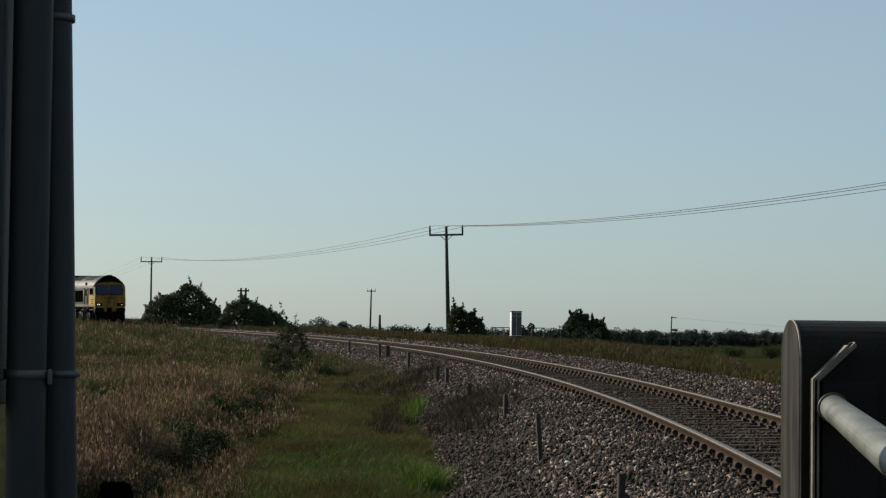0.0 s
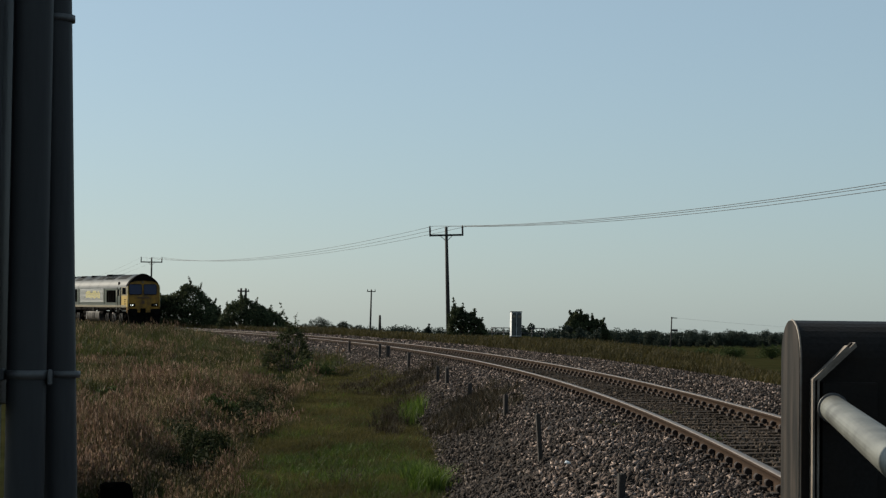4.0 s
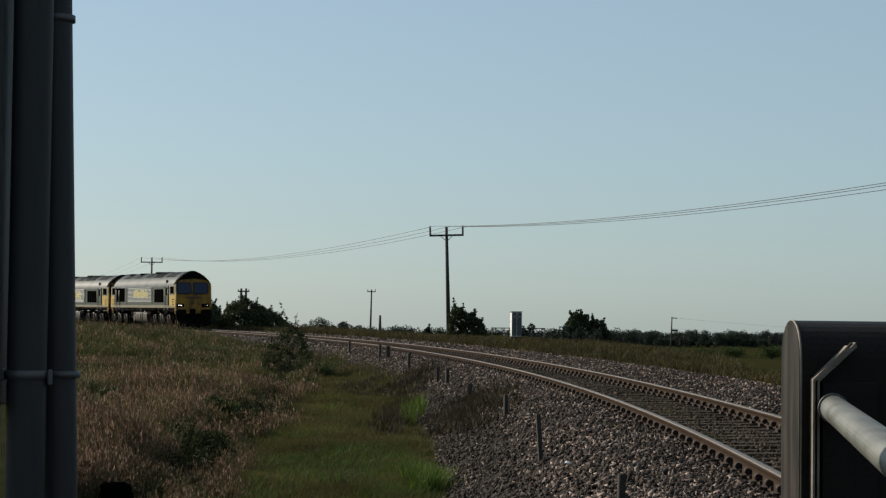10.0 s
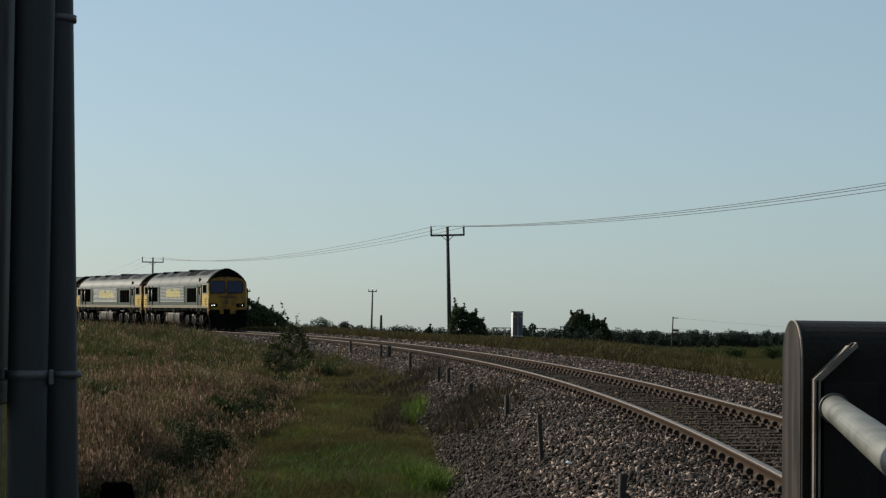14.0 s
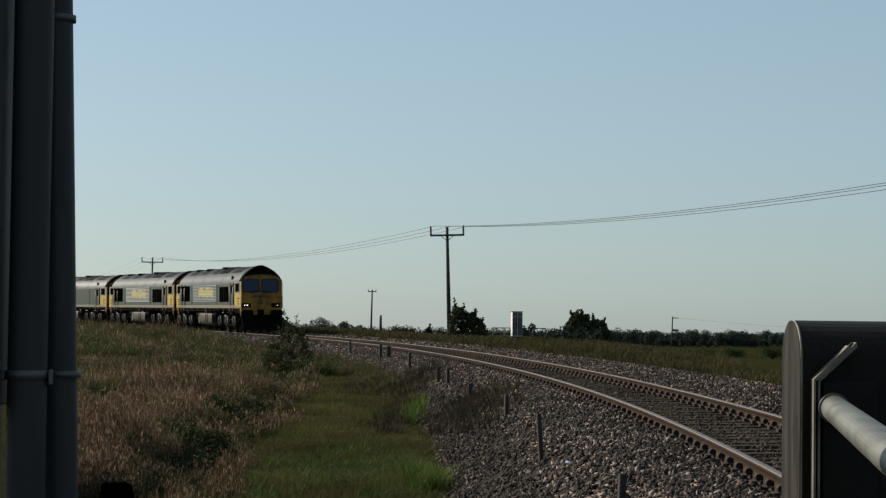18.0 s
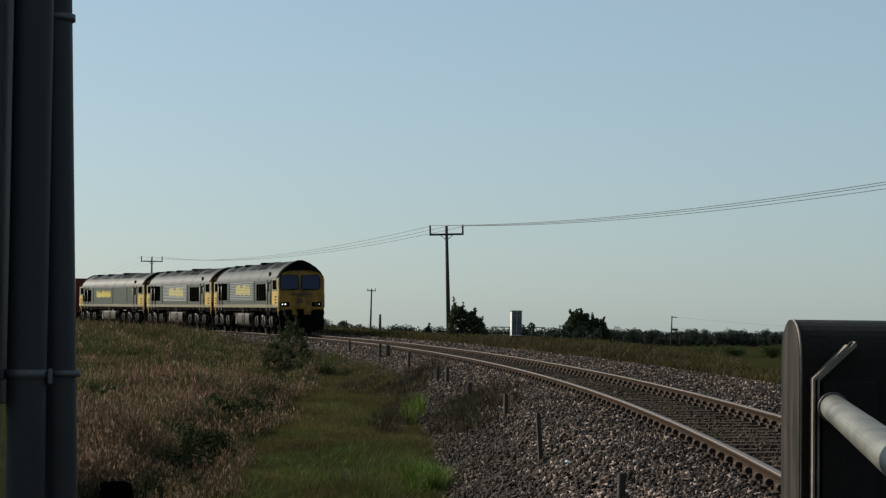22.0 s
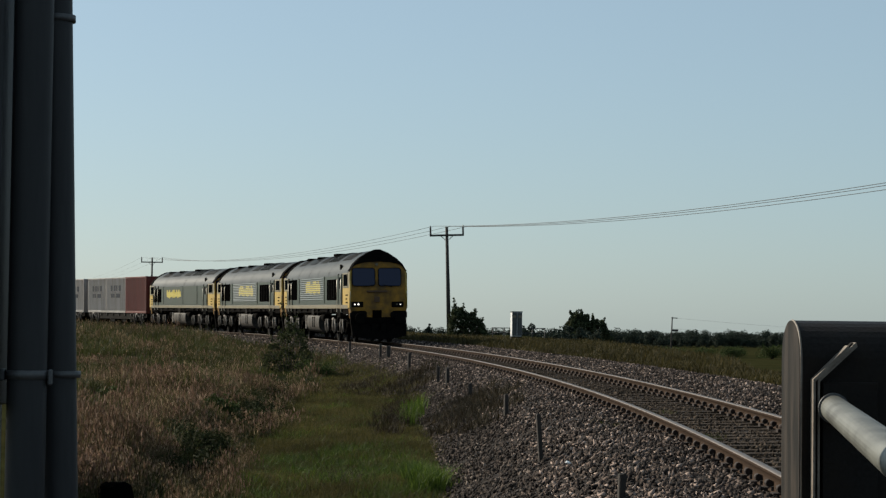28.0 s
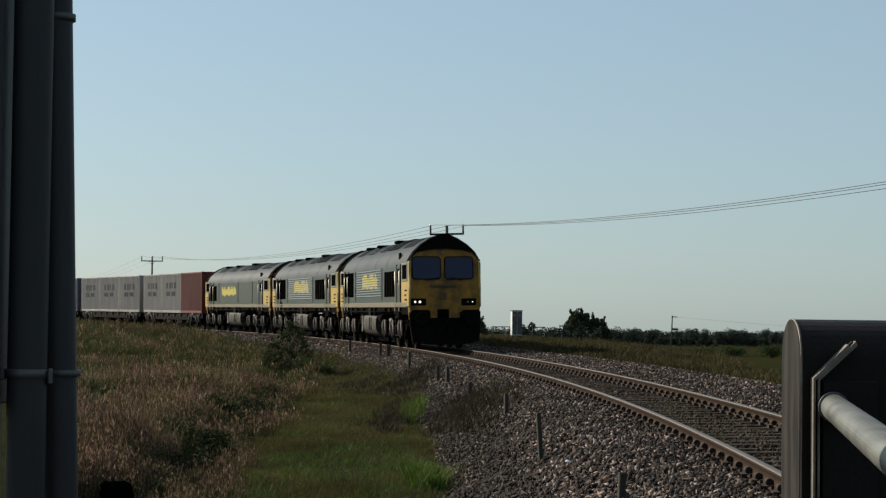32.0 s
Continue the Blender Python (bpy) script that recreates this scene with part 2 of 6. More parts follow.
M_PLUME_PALE = ramp_mat("straw_grass_plumes", [(0.0, (0.055, 0.044, 0.022)), (0.5, (0.13, 0.098, 0.056)), (1.0, (0.30, 0.23, 0.15))], 0.85, 0.5)
M_GRASS_GREEN = ramp_mat("green_grass", [(0.0, (0.014, 0.019, 0.005)), (0.5, (0.034, 0.041, 0.011)), (1.0, (0.074, 0.072, 0.024))], 0.7, 0.42)
M_GRASS_BRIGHT = ramp_mat("bright_young_grass", [(0.0, (0.024, 0.042, 0.007)), (0.6, (0.055, 0.092, 0.011)), (1.0, (0.11, 0.15, 0.026))], 0.7, 0.35)
M_GRASS_STRAW = ramp_mat("straw_verge_grass", [(0.0, (0.030, 0.031, 0.009)), (0.5, (0.058, 0.053, 0.015)), (1.0, (0.108, 0.088, 0.030))], 0.8, 0.42)
M_GRASS_VERGE = ramp_mat("golden_verge_grass", [(0.0, (0.022, 0.021, 0.007)), (0.5, (0.045, 0.038, 0.013)), (1.0, (0.088, 0.068, 0.026))], 0.8, 0.3)
M_DEAD = ramp_mat("dead_bramble", [(0.0, (0.014, 0.012, 0.007)), (0.6, (0.042, 0.032, 0.018)), (1.0, (0.095, 0.072, 0.042))], 0.85, 0.15)


# ---- mesh helpers ----
def bm_box(bm, x0, x1, y0, y1, z0, z1, m=None):
    v = [bm.verts.new(p) for p in ((x0, y0, z0), (x1, y0, z0), (x1, y1, z0), (x0, y1, z0), (x0, y0, z1), (x1, y0, z1), (x1, y1, z1), (x0, y1, z1))]
    if m:
        for q in v:
            q.co = m @ q.co
    for f in ((0, 3, 2, 1), (4, 5, 6, 7), (0, 1, 5, 4), (1, 2, 6, 5), (2, 3, 7, 6), (3, 0, 4, 7)):
        bm.faces.new([v[i] for i in f])
    return v


def box_bm(x0, x1, y0, y1, z0, z1, bevel=0.0, seg=1):
    bm = bmesh.new()
    bm_box(bm, x0, x1, y0, y1, z0, z1)
    if bevel:
        bmesh.ops.bevel(bm, geom=bm.edges[:], offset=bevel, segments=seg, affect="EDGES", profile=0.5)
    return bm


def bm_tube(bm, p0, p1, r0, r1=None, seg=12, caps=True):
    """A round bar from p0 to p1 added to bm."""
    p0, p1 = Vector(p0), Vector(p1)
    r1 = r0 if r1 is None else r1
    q = (p1 - p0).to_track_quat("Z", "Y")
    rings = []
    for p, r in ((p0, r0), (p1, r1)):
        rings.append([bm.verts.new(p + q @ Vector((r * math.cos(2 * math.pi * i / seg), r * math.sin(2 * math.pi * i / seg), 0))) for i in range(seg)])
    for i in range(seg):
        bm.faces.new((rings[0][i], rings[0][(i + 1) % seg], rings[1][(i + 1) % seg], rings[1][i])).smooth = seg > 6
    if caps:
        bm.faces.new(rings[0][::-1])
        bm.faces.new(rings[1])


def bm_path(bm, pts, radii, seg=6):
    """A bent round bar through pts."""
    rings = []
    for i, p in enumerate(pts):
        a = Vector(pts[max(i - 1, 0)])
        c = Vector(pts[min(i + 1, len(pts) - 1)])
        q = (c - a).to_track_quat("Z", "Y")
        rings.append([bm.verts.new(Vector(p) + q @ Vector((radii[i] * math.cos(2 * math.pi * k / seg), radii[i] * math.sin(2 * math.pi * k / seg), 0))) for k in range(seg)])
    for a, c in zip(rings, rings[1:]):
        for k in range(seg):
            bm.faces.new((a[k], a[(k + 1) % seg], c[(k + 1) % seg], c[k])).smooth = True
    bm.faces.new(rings[0][::-1])
    bm.faces.new(rings[-1])


def bm_prism(bm, outline, axis, a, b):
    """An outline of (p, q) pairs pushed along an axis from a to b; axis x: (y, z) pairs, y: (x, z), z: (x, y)."""
    def put(p, q, t):
        return {"x": (t, p, q), "y": (p, t, q), "z": (p, q, t)}[axis]
    r0 = [bm.verts.new(put(p, q, a)) for p, q in outline]
    r1 = [bm.verts.new(put(p, q, b)) for p, q in outline]
    n = len(outline)
    for i in range(n):
        bm.faces.new((r0[i], r0[(i + 1) % n], r1[(i + 1) % n], r1[i]))
    bm.faces.new(r0[::-1])
    bm.faces.new(r1)
    bmesh.ops.recalc_face_normals(bm, faces=bm.faces[:])


def mesh_of(name, bm, material):
    me = bpy.data.meshes.new(name)
    bmesh.ops.recalc_face_normals(bm, faces=bm.faces[:])
    bm.to_mesh(me)
    bm.free()
    for m in material if isinstance(material, (list, tuple)) else [material]:
        me.materials.append(m)
    return me


def part(name, bm, material, parent=None, label=""):
    """Links a bmesh as one mesh object, under a thing or a part."""
    ob = new(name, mesh_of(name, bm, material))
    if parent:
        ob.parent = parent
    return tagged(ob, label)


def thing(name, label, category, group="", kind="", m=None):
    ob = new(name)
    ob.empty_display_size = 0.2
    if m is not None:
        ob.matrix_world = m
    return tagged(ob, label, category, group, kind)


def np_mesh(name, verts, faces, material, mat_index=None, smooth=False):
    """A mesh from arrays: verts (n, 3), faces (m, 3 or 4)."""
    me = bpy.data.meshes.new(name)
    verts, faces = np.asarray(verts, dtype=np.float32), np.asarray(faces, dtype=np.int32)
    k = faces.shape[1]
    me.vertices.add(len(verts))
    me.vertices.foreach_set("co", verts.ravel())
    me.loops.add(faces.size)
    me.loops.foreach_set("vertex_index", faces.ravel())
    me.polygons.add(len(faces))
    me.polygons.foreach_set("loop_start", np.arange(len(faces), dtype=np.int32) * k)
    if smooth:
        me.polygons.foreach_set("use_smooth", np.ones(len(faces), dtype=bool))
    for m in material if isinstance(material, (list, tuple)) else [material]:
        me.materials.append(m)
    me.update(calc_edges=True)
    return me


# ---- the line of the railway ----
# Arc length s runs away from the crossing; positive offsets lie to the inside of the bend.
_g = np.arange(-130.0, 330.0, 0.5)
_k = np.interp(_g, [-90, -30, 40, 110, 180], [-0.00379, -0.00254, -0.00298, -0.00272, -0.00246])
_t = np.cumsum(_k) * 0.5
_t = _t - np.interp(0, _g, _t) - 0.1771
_x = np.cumsum(np.sin(_t)) * 0.5
_y = np.cumsum(np.cos(_t)) * 0.5
_x = _x - np.interp(0, _g, _x) - 2.3006
_y = _y - np.interp(0, _g, _y) + 85.961
CANT = 0.0179


def rail_z(s):
    return 0.9 + 0.01 * np.clip(s, -110, 260)


def on_line(s, off=0.0, up=0.0):
    """World points at arc length s, off metres to the inside and up metres over the rail tops."""
    t = np.interp(s, _g, _t)
    return (np.interp(s, _g, _x) - off * np.cos(t), np.interp(s, _g, _y) + off * np.sin(t), rail_z(s) - off * CANT + up)


def line_coords(x, y):
    """For arrays of world x, y: arc length and signed offset of the nearest place on the line."""
    x, y = np.asarray(x, float).ravel(), np.asarray(y, float).ravel()
    gs, gx, gy, gt = _g[::4], _x[::4], _y[::4], _t[::4]
    s, d = np.empty(len(x)), np.empty(len(x))
    for i in range(0, len(x), 20000):
        xx, yy = x[i:i + 20000, None], y[i:i + 20000, None]
        k = ((xx - gx) ** 2 + (yy - gy) ** 2).argmin(1)
        dx, dy = x[i:i + 20000] - gx[k], y[i:i + 20000] - gy[k]
        s[i:i + 20000] = gs[k] + dx * np.sin(gt[k]) + dy * np.cos(gt[k])
        d[i:i + 20000] = -dx * np.cos(gt[k]) + dy * np.sin(gt[k])
    return s, d


def lumps(x, y, size, seed=0.0):
    """Smooth pseudo-random relief, about -1 to 1."""
    a = np.sin(x / size + 1.7 + seed) * np.cos(y / size * 1.13 + 0.6 * seed)
    b = np.sin(x / size * 2.3 - y / size * 1.9 + 2.1 * seed) * 0.5
    c = np.cos(x / size * 4.1 + y / size * 3.7 + seed * 3.3) * 0.25
    return (a + b + c) / 1.4


def smooth(a, b, v):
    t = np.clip((v - a) / (b - a), 0, 1)
    return t * t * (3 - 2 * t)


FIELD_Z = -2.6


def rim_x(y):
    """Where the raised bank falls away to the low grass beside the stones."""
    return np.interp(y, [15, 26, 37, 50, 62, 80], [-2.95, -3.0, -3.4, -3.75, -4.1, -5.3])


def ground_z(x, y):
    """Height of the earth: a bank inside the bend, the bed of the line, low fields outside it."""
    x, y = np.asarray(x, float), np.asarray(y, float)
    shape = x.shape
    s, d = line_coords(x, y)
    x, y = x.ravel(), y.ravel()
    top = rail_z(s)
    drop_in = 0.95 - 0.55 * smooth(-15, 60, s)              # the bank meets the bed higher up the line
    inside = -0.42 + (0.42 - drop_in) * smooth(1.6, 3.7, d)
    inside = inside + 0.25 * smooth(4, 14, d) * smooth(-20, 70, s) + 0.10 * lumps(x, y, 2.3) * smooth(3.2, 6, d)
    inside = inside + 0.22 * smooth(3, 9, d) * smooth(40, 90, s)
    outside = -0.42 + 0.32 * smooth(2.4, 3.6, -d) + 0.06 * lumps(x, y, 1.7, 2.0) * smooth(3.5, 5, -d)
    outside = outside - 0.5 * smooth(4.5, 16, -d)
    z = top + np.where(d > 0, inside, outside)
    low = FIELD_Z + 0.25 * lumps(x, y, 38.0, 1.0)
    wide = smooth(-30, 25, s) * smooth(15, 7, x)                                # the land beside the far part of the line stays high
    z = z + (low - z) * smooth(4.5 + 40 * wide, 15 + 80 * wide, -d)
    z = z + (low + 0.8 - z) * smooth(40, 130, d)
    rise = smooth(-0.1, 1.15, rim_x(y) - x + 0.3 * lumps(x, y * 0.4, 0.9, 2.2))
    z = z + (0.40 + 0.12 * lumps(x, y * 0.5, 2.0, 8.0)) * rise * smooth(62, 42, y) * smooth(8, 16, y)
    return z.reshape(shape)


# ---- ground ----
def ground_sheet():
    def axis(lo, hi, step, end, grow=1.16):
        c = list(np.arange(lo, hi + 1e-6, step))
        w = step
        while c[-1] < end:
            w *= grow
            c.append(c[-1] + w)
        w = step
        while c[0] > -end:
            w *= grow
            c.insert(0, c[0] - w)
        return np.array(c)
    xs, ys = axis(-42, 26, 0.6, 4200), axis(0, 190, 0.8, 4400)
    X, Y = np.meshgrid(xs, ys)
    Z = ground_z(X, Y)
    n, m = len(xs), len(ys)
    i = np.arange((m - 1) * (n - 1))
    a = (i // (n - 1)) * n + i % (n - 1)
    me = np_mesh("ground", np.stack([X.ravel(), Y.ravel(), Z.ravel()], 1), np.stack([a, a + 1, a + n + 1, a + n], 1), M_SOIL, smooth=True)
    tagged(new("ground", me), "rough grassy earth bank and low flat fields", "ground", kind="structure")


ground_sheet()


# ---- ballast bed: a lofted heap, then loose stones ----
BED = [(3.75, -1.02), (3.3, -0.78), (2.6, -0.52), (2.0, -0.25), (1.72, -0.165), (1.25, -0.155), (0.9, -0.165), (0.6, -0.2), (0.0, -0.19),
       (-0.6, -0.2), (-0.9, -0.165), (-1.25, -0.15), (-1.8, -0.12), (-2.5, -0.09), (-3.0, -0.07), (-3.4, -0.12), (-3.9, -0.3)]


def bed_up(s, off):
    """Height of the ballast over (under) the rail tops."""
    o, u = zip(*BED[::-1])
    up = np.interp(off, o, u)
    flat = smooth(-15, 60, s) * smooth(1.9, 3.75, off)
    return up + flat * 0.5


def ballast():
    ss = np.arange(-118, 262, 0.5)
    offs = np.array([o for o, u in BED])
    S, O = np.meshgrid(ss, offs, indexing="ij")
    rng = np.random.RandomState(3)
    X, Y, Z = on_line(S, O)
    Z = Z + bed_up(S, O) + rng.uniform(-0.02, 0.02, S.shape)
    n, m = len(offs), len(ss)
    i = np.arange((m - 1) * (n - 1))
    a = (i // (n - 1)) * n + i % (n - 1)
    me = np_mesh("ballast_bed", np.stack([X.ravel(), Y.ravel(), Z.ravel()], 1), np.stack([a, a + n, a + n + 1, a + 1], 1), M_BALLAST)
    tagged(new("ballast_bed", me), "grey-brown crushed stone ballast bed with sloping shoulder", "ballast", kind="structure")


ballast()

STONE_V = np.array([(1, 0.1, 0), (-1, -0.1, 0.1), (0.1, 1, 0), (-0.1, -1, 0), (0.15, 0.1, 1), (0, -0.1, -1)])
STONE_F = np.array([(0, 2, 4), (2, 1, 4), (1, 3, 4), (3, 0, 4), (2, 0, 5), (1, 2, 5), (3, 1, 5), (0, 3, 5)])


def rotations(rng, n):
    q = rng.normal(size=(n, 4))
    q /= np.linalg.norm(q, axis=1)[:, None]
    w, x, y, z = q.T
    return np.stack([1 - 2 * (y * y + z * z), 2 * (x * y - z * w), 2 * (x * z + y * w), 2 * (x * y + z * w), 1 - 2 * (x * x + z * z), 2 * (y * z - x * w),
                     2 * (x * z - y * w), 2 * (y * z + x * w), 1 - 2 * (x * x + y * y)], 1).reshape(n, 3, 3)


def stones(name, label, count, s_range, off_ranges, size, seed, power=1.0, material=M_STONE):
    rng = np.random.RandomState(seed)
    u = rng.rand(count) ** power
    s = s_range[0] + (s_range[1] - s_range[0]) * u
    widths = np.array([b - a for a, b in off_ranges])
    pick = rng.choice(len(off_ranges), count, p=widths / widths.sum())
    lo = np.array([a for a, b in off_ranges])[pick]
    off = lo + widths[pick] * rng.rand(count)
    x, y, z = on_line(s, off)
    z = z + bed_up(s, off) + rng.uniform(-0.015, 0.022, count)
    r = size * rng.uniform(0.45, 1.35, count)[:, None, None]
    v = STONE_V[None] * rng.uniform(0.6, 1.1, (count, 6, 1)) * r * np.array([1.35, 0.8, 0.6])
    v = np.einsum("nij,nkj->nki", rotations(rng, count), v) + np.stack([x, y, z], 1)[:, None]
    f = STONE_F[None] + (np.arange(count) * 6)[:, None, None]
    tagged(new(name, np_mesh(name, v.reshape(-1, 3), f.reshape(-1, 3), material)), label, "stones", kind="stuff")


stones("ballast_stones", "loose angular grey-brown ballast stones", 76000, (-73, -5), [(0.86, 2.55), (-3.8, -0.86)], 0.036, 5, 1.6)
stones("foot_stones", "stones along the foot of the ballast, coloured darker for shade", 23000, (-73, -5), [(2.5, 3.85)], 0.036, 8, 1.6, M_FOOT)
stones("ballast_stones", "loose angular grey-brown ballast stones farther up the line", 20000, (-5, 130), [(0.9, 3.7), (-3.6, -0.9)], 0.065, 6, 1.3)
stones("crib_stones", "small stones lying between the sleepers", 17000, (-73, 10), [(-0.62, 0.62)], 0.032, 7, 1.4, M_CRIB)

# ---- track ----
track = thing("railway_track", "single curved railway track with rusty rails on weathered sleepers", "railway track", kind="structure")
RAIL_OUT = [(-0.065, -0.159), (0.065, -0.159), (0.065, -0.146), (0.014, -0.128), (0.009, -0.05), (0.034, -0.036), (0.036, -0.008), (0.03, 0.0), (-0.03, 0.0), (-0.036, -0.008),
            (-0.034, -0.036), (-0.009, -0.05), (-0.014, -0.128), (-0.065, -0.146)]


def rail(off):
    ss = np.arange(-118, 262, 1.0)
    n = len(RAIL_OUT)
    rows = []
    for o, u in RAIL_OUT:
        rows.append(np.stack(on_line(ss, off + o, u), 1))
    v = np.stack(rows, 1).reshape(-1, 3)
    i, k = np.meshgrid(np.arange(len(ss) - 1), np.arange(n), indexing="ij")
    a, b = (i * n + k).ravel(), (i * n + (k + 1) % n).ravel()
    me = np_mesh("rail", v, np.stack([a, b, b + n, a + n], 1), [M_RAIL_SIDE, M_RAIL_TOP])
    idx = np.where(np.isin(k.ravel(), (6, 7, 8)), 1, 0).astype(np.int32)
    me.polygons.foreach_set("material_index", idx)
    ob = new("rail", me)
    ob.parent = track
    tagged(ob, "rusty-sided steel rail with a worn bright head")


rail(0.7525)
rail(-0.7525)


def sleepers():
    bm = box_bm(-0.125, 0.125, -1.25, 1.25, -0.31, -0.168, 0.012)
    sl = mesh_of("sleeper", bm, M_SLEEPER)
    bm = bmesh.new()
    for sgn in (-1, 1):
        bm_box(bm, -0.08, 0.08, sgn * 0.075 - 0.04, sgn * 0.075 + 0.04, -0.17, -0.13)
        bm_tube(bm, (-0.06, sgn * 0.045, -0.1), (0.06, sgn * 0.045, -0.1), 0.032, seg=8)
        bm_tube(bm, (0.06, sgn * 0.1, -0.12), (0.06, sgn * 0.1, -0.085), 0.014, seg=6)
    ch = mesh_of("rail_chair", bm, M_CHAIR)
    rng = random.Random(11)
    for k in range(300):
        s = -100 + 0.66 * k
        x, y, z = on_line(s)
        t = float(np.interp(s, _g, _t))
        ob = new("sleeper", sl)
        ob.parent = track
        ob.matrix_local = Matrix.Translation((x, y, z + rng.uniform(-0.008, 0.004))) @ Matrix.Rotation(math.pi / 2 - t + rng.uniform(-0.012, 0.012), 4, "Z") @ Matrix.Rotation(-CANT, 4, "X")
        for off in (0.7525, -0.7525):
            c = new("rail_chair", ch)
            c.parent = ob
            c.matrix_local = Matrix.Translation((0, off, 0))




# ---- train ----
# Vehicle space: +x forwards, +y to the left of travel, z over the rail tops.
BODY = [(1.23, 1.46), (1.25, 1.62), (1.25, 2.92), (1.20, 3.12), (1.04, 3.38), (0.79, 3.62), (0.46, 3.84), (0.12, 3.985)]


def body_ring(inset=0.0):
    half = [(max(y - inset, 0.02), z - (inset * 0.6 if z > 2.9 else 0)) for y, z in BODY]
    return half + [(-y, z) for y, z in half[::-1]]


def loft(bm, rings, close=True):
    vs = [[bm.verts.new(p) for p in r] for r in rings]
    n = len(vs[0])
    for a, b in zip(vs, vs[1:]):
        for i in range(n if close else n - 1):
            bm.faces.new((a[i], a[(i + 1) % n], b[(i + 1) % n], b[i]))
    return vs


def side_panel(x0, x1, y, z0, z1, t=0.02):
    """A thin raised panel on a body side; y carries the side's sign."""
    sg = 1 if y > 0 else -1
    return box_bm(x0, x1, min(y, y + sg * t), max(y, y + sg * t), z0, z1, min(0.008, t * 0.4))


def wheelset_mesh(r=0.53):
    bm = bmesh.new()
    bm_tube(bm, (0, -0.85, 0), (0, 0.85, 0), 0.09, seg=10)
    for sg in (-1, 1):
        y0 = sg * 0.69
        for a, b, ra, rb in ((0, sg * 0.03, r + 0.028, r + 0.028), (sg * 0.03, sg * 0.13, r, r - 0.005)):
            bm_tube(bm, (0, y0 + a, 0), (0, y0 + b, 0), ra, rb, seg=24)
        bm_tube(bm, (0, y0 + sg * 0.13, 0), (0, y0 + sg * 0.16, 0), 0.2, 0.14, seg=12)
        for k in range(6):                                   # dished web holes
            a = k * math.pi / 3
            bm_tube(bm, (0.34 * math.cos(a), y0 + sg * 0.125, 0.34 * math.sin(a)), (0.34 * math.cos(a), y0 + sg * 0.14, 0.34 * math.sin(a)), 0.05, seg=8)
    return mesh_of("wheelset", bm, M_STEEL)


WHEELS = []                                                  # (object, x, y, z in its parent, radius)


def bogie(parent, xc, axles, r, wheel_mesh, half=1.12):
    """A bogie: side frames with boxes, springs and dampers, and its turning wheelsets."""
    bm = bmesh.new()
    lo, hi = min(axles) - 0.75, max(axles) + 0.75
    bm_box(bm, lo + 0.3, hi - 0.3, -0.3, 0.3, 0.55, 0.8)
    fr = part("bogie", bm, M_BOGIE, parent, "dusty steel bogie with springs and axle boxes")
    fr.location = (xc, 0, 0)
    for sg in (-1, 1):
        bm = bmesh.new()
        y0, y1 = sorted((sg * half, sg * (half + 0.11)))
        out = [(lo, 0.82), (lo, 0.72)]
        for k, a in enumerate(sorted(axles)):
            out += [(a - 0.45, 0.50), (a - 0.24, 0.36), (a + 0.24, 0.36), (a + 0.45, 0.50)]
        out += [(hi, 0.72), (hi, 0.82), (hi - 0.6, 0.98), (lo + 0.6, 0.98)]
        bm_prism(bm, out, "y", y0, y1)
        part("side_frame", bm, M_BLACK, fr)
        for a in axles:
            bm = box_bm(a - 0.16, a + 0.16, min(sg * (half + 0.1), sg * (half + 0.24)), max(sg * (half + 0.1), sg * (half + 0.24)), r - 0.16, r + 0.17, 0.04, 2)
            part("axle_box", bm, M_BOGIE, fr)
            for dx in (-0.33, 0.33):
                bm = bmesh.new()
                for q in range(5):
                    bm_tube(bm, (a + dx, sg * (half + 0.14), 0.62 + 0.07 * q), (a + dx, sg * (half + 0.14), 0.655 + 0.07 * q), 0.085, seg=10)
                bm_tube(bm, (a + dx, sg * (half + 0.14), 0.6), (a + dx, sg * (half + 0.14), 0.98), 0.055, seg=8)
                # one spring coloured pale as if lit, its neighbour black
                part("spring", bm, M_DUSTY_LIT if dx < 0 else M_BLACK, fr)
        for a in axles:                                      # pale guide legs and swing links beside each axle
            for dx, w in ((-0.30, 0.055), (0.42, 0.04)):
                bm = bmesh.new()
                yy = sg * (half + 0.22)
                bm_path(bm, [(a + dx * 0.5, yy, 1.0), (a + dx * 0.7, yy, 0.86), (a + dx * 0.9, yy, 0.70), (a + dx * 1.05, yy, 0.46)], [w * 0.8, w * 1.4, w * 1.3, w * 0.7], 4)
                part("guide_leg", bm, M_DUSTY_LIT, fr)
        bm = bmesh.new()
        m = (lo + hi) / 2
        bm_tube(bm, (m - 0.5, sg * (half + 0.2), 1.02), (m + 0.45, sg * (half + 0.2), 0.72), 0.045, seg=8)
        bm_tube(bm, (m - 0.5, sg * (half + 0.2), 1.02), (m - 0.05, sg * (half + 0.2), 0.88), 0.065, seg=8)
        part("damper", bm, M_DUSTY_LIT, fr)
        for e0, e1 in ((hi - 0.1, hi + 0.1), (lo + 0.1, lo - 0.1)):
            bm = bmesh.new()
            bm_tube(bm, (e0, sg * (half - 0.05), 0.75), (e1, sg * (half - 0.15), 0.2), 0.03, seg=8)
            part("sand_pipe", bm, M_BLACK, fr)
    for a in axles:
        w = new("wheelset", wheel_mesh)
        w.parent = fr
        w.location = (a, 0, r)
        WHEELS.append((w, a, 0.0, r, r))
    return fr


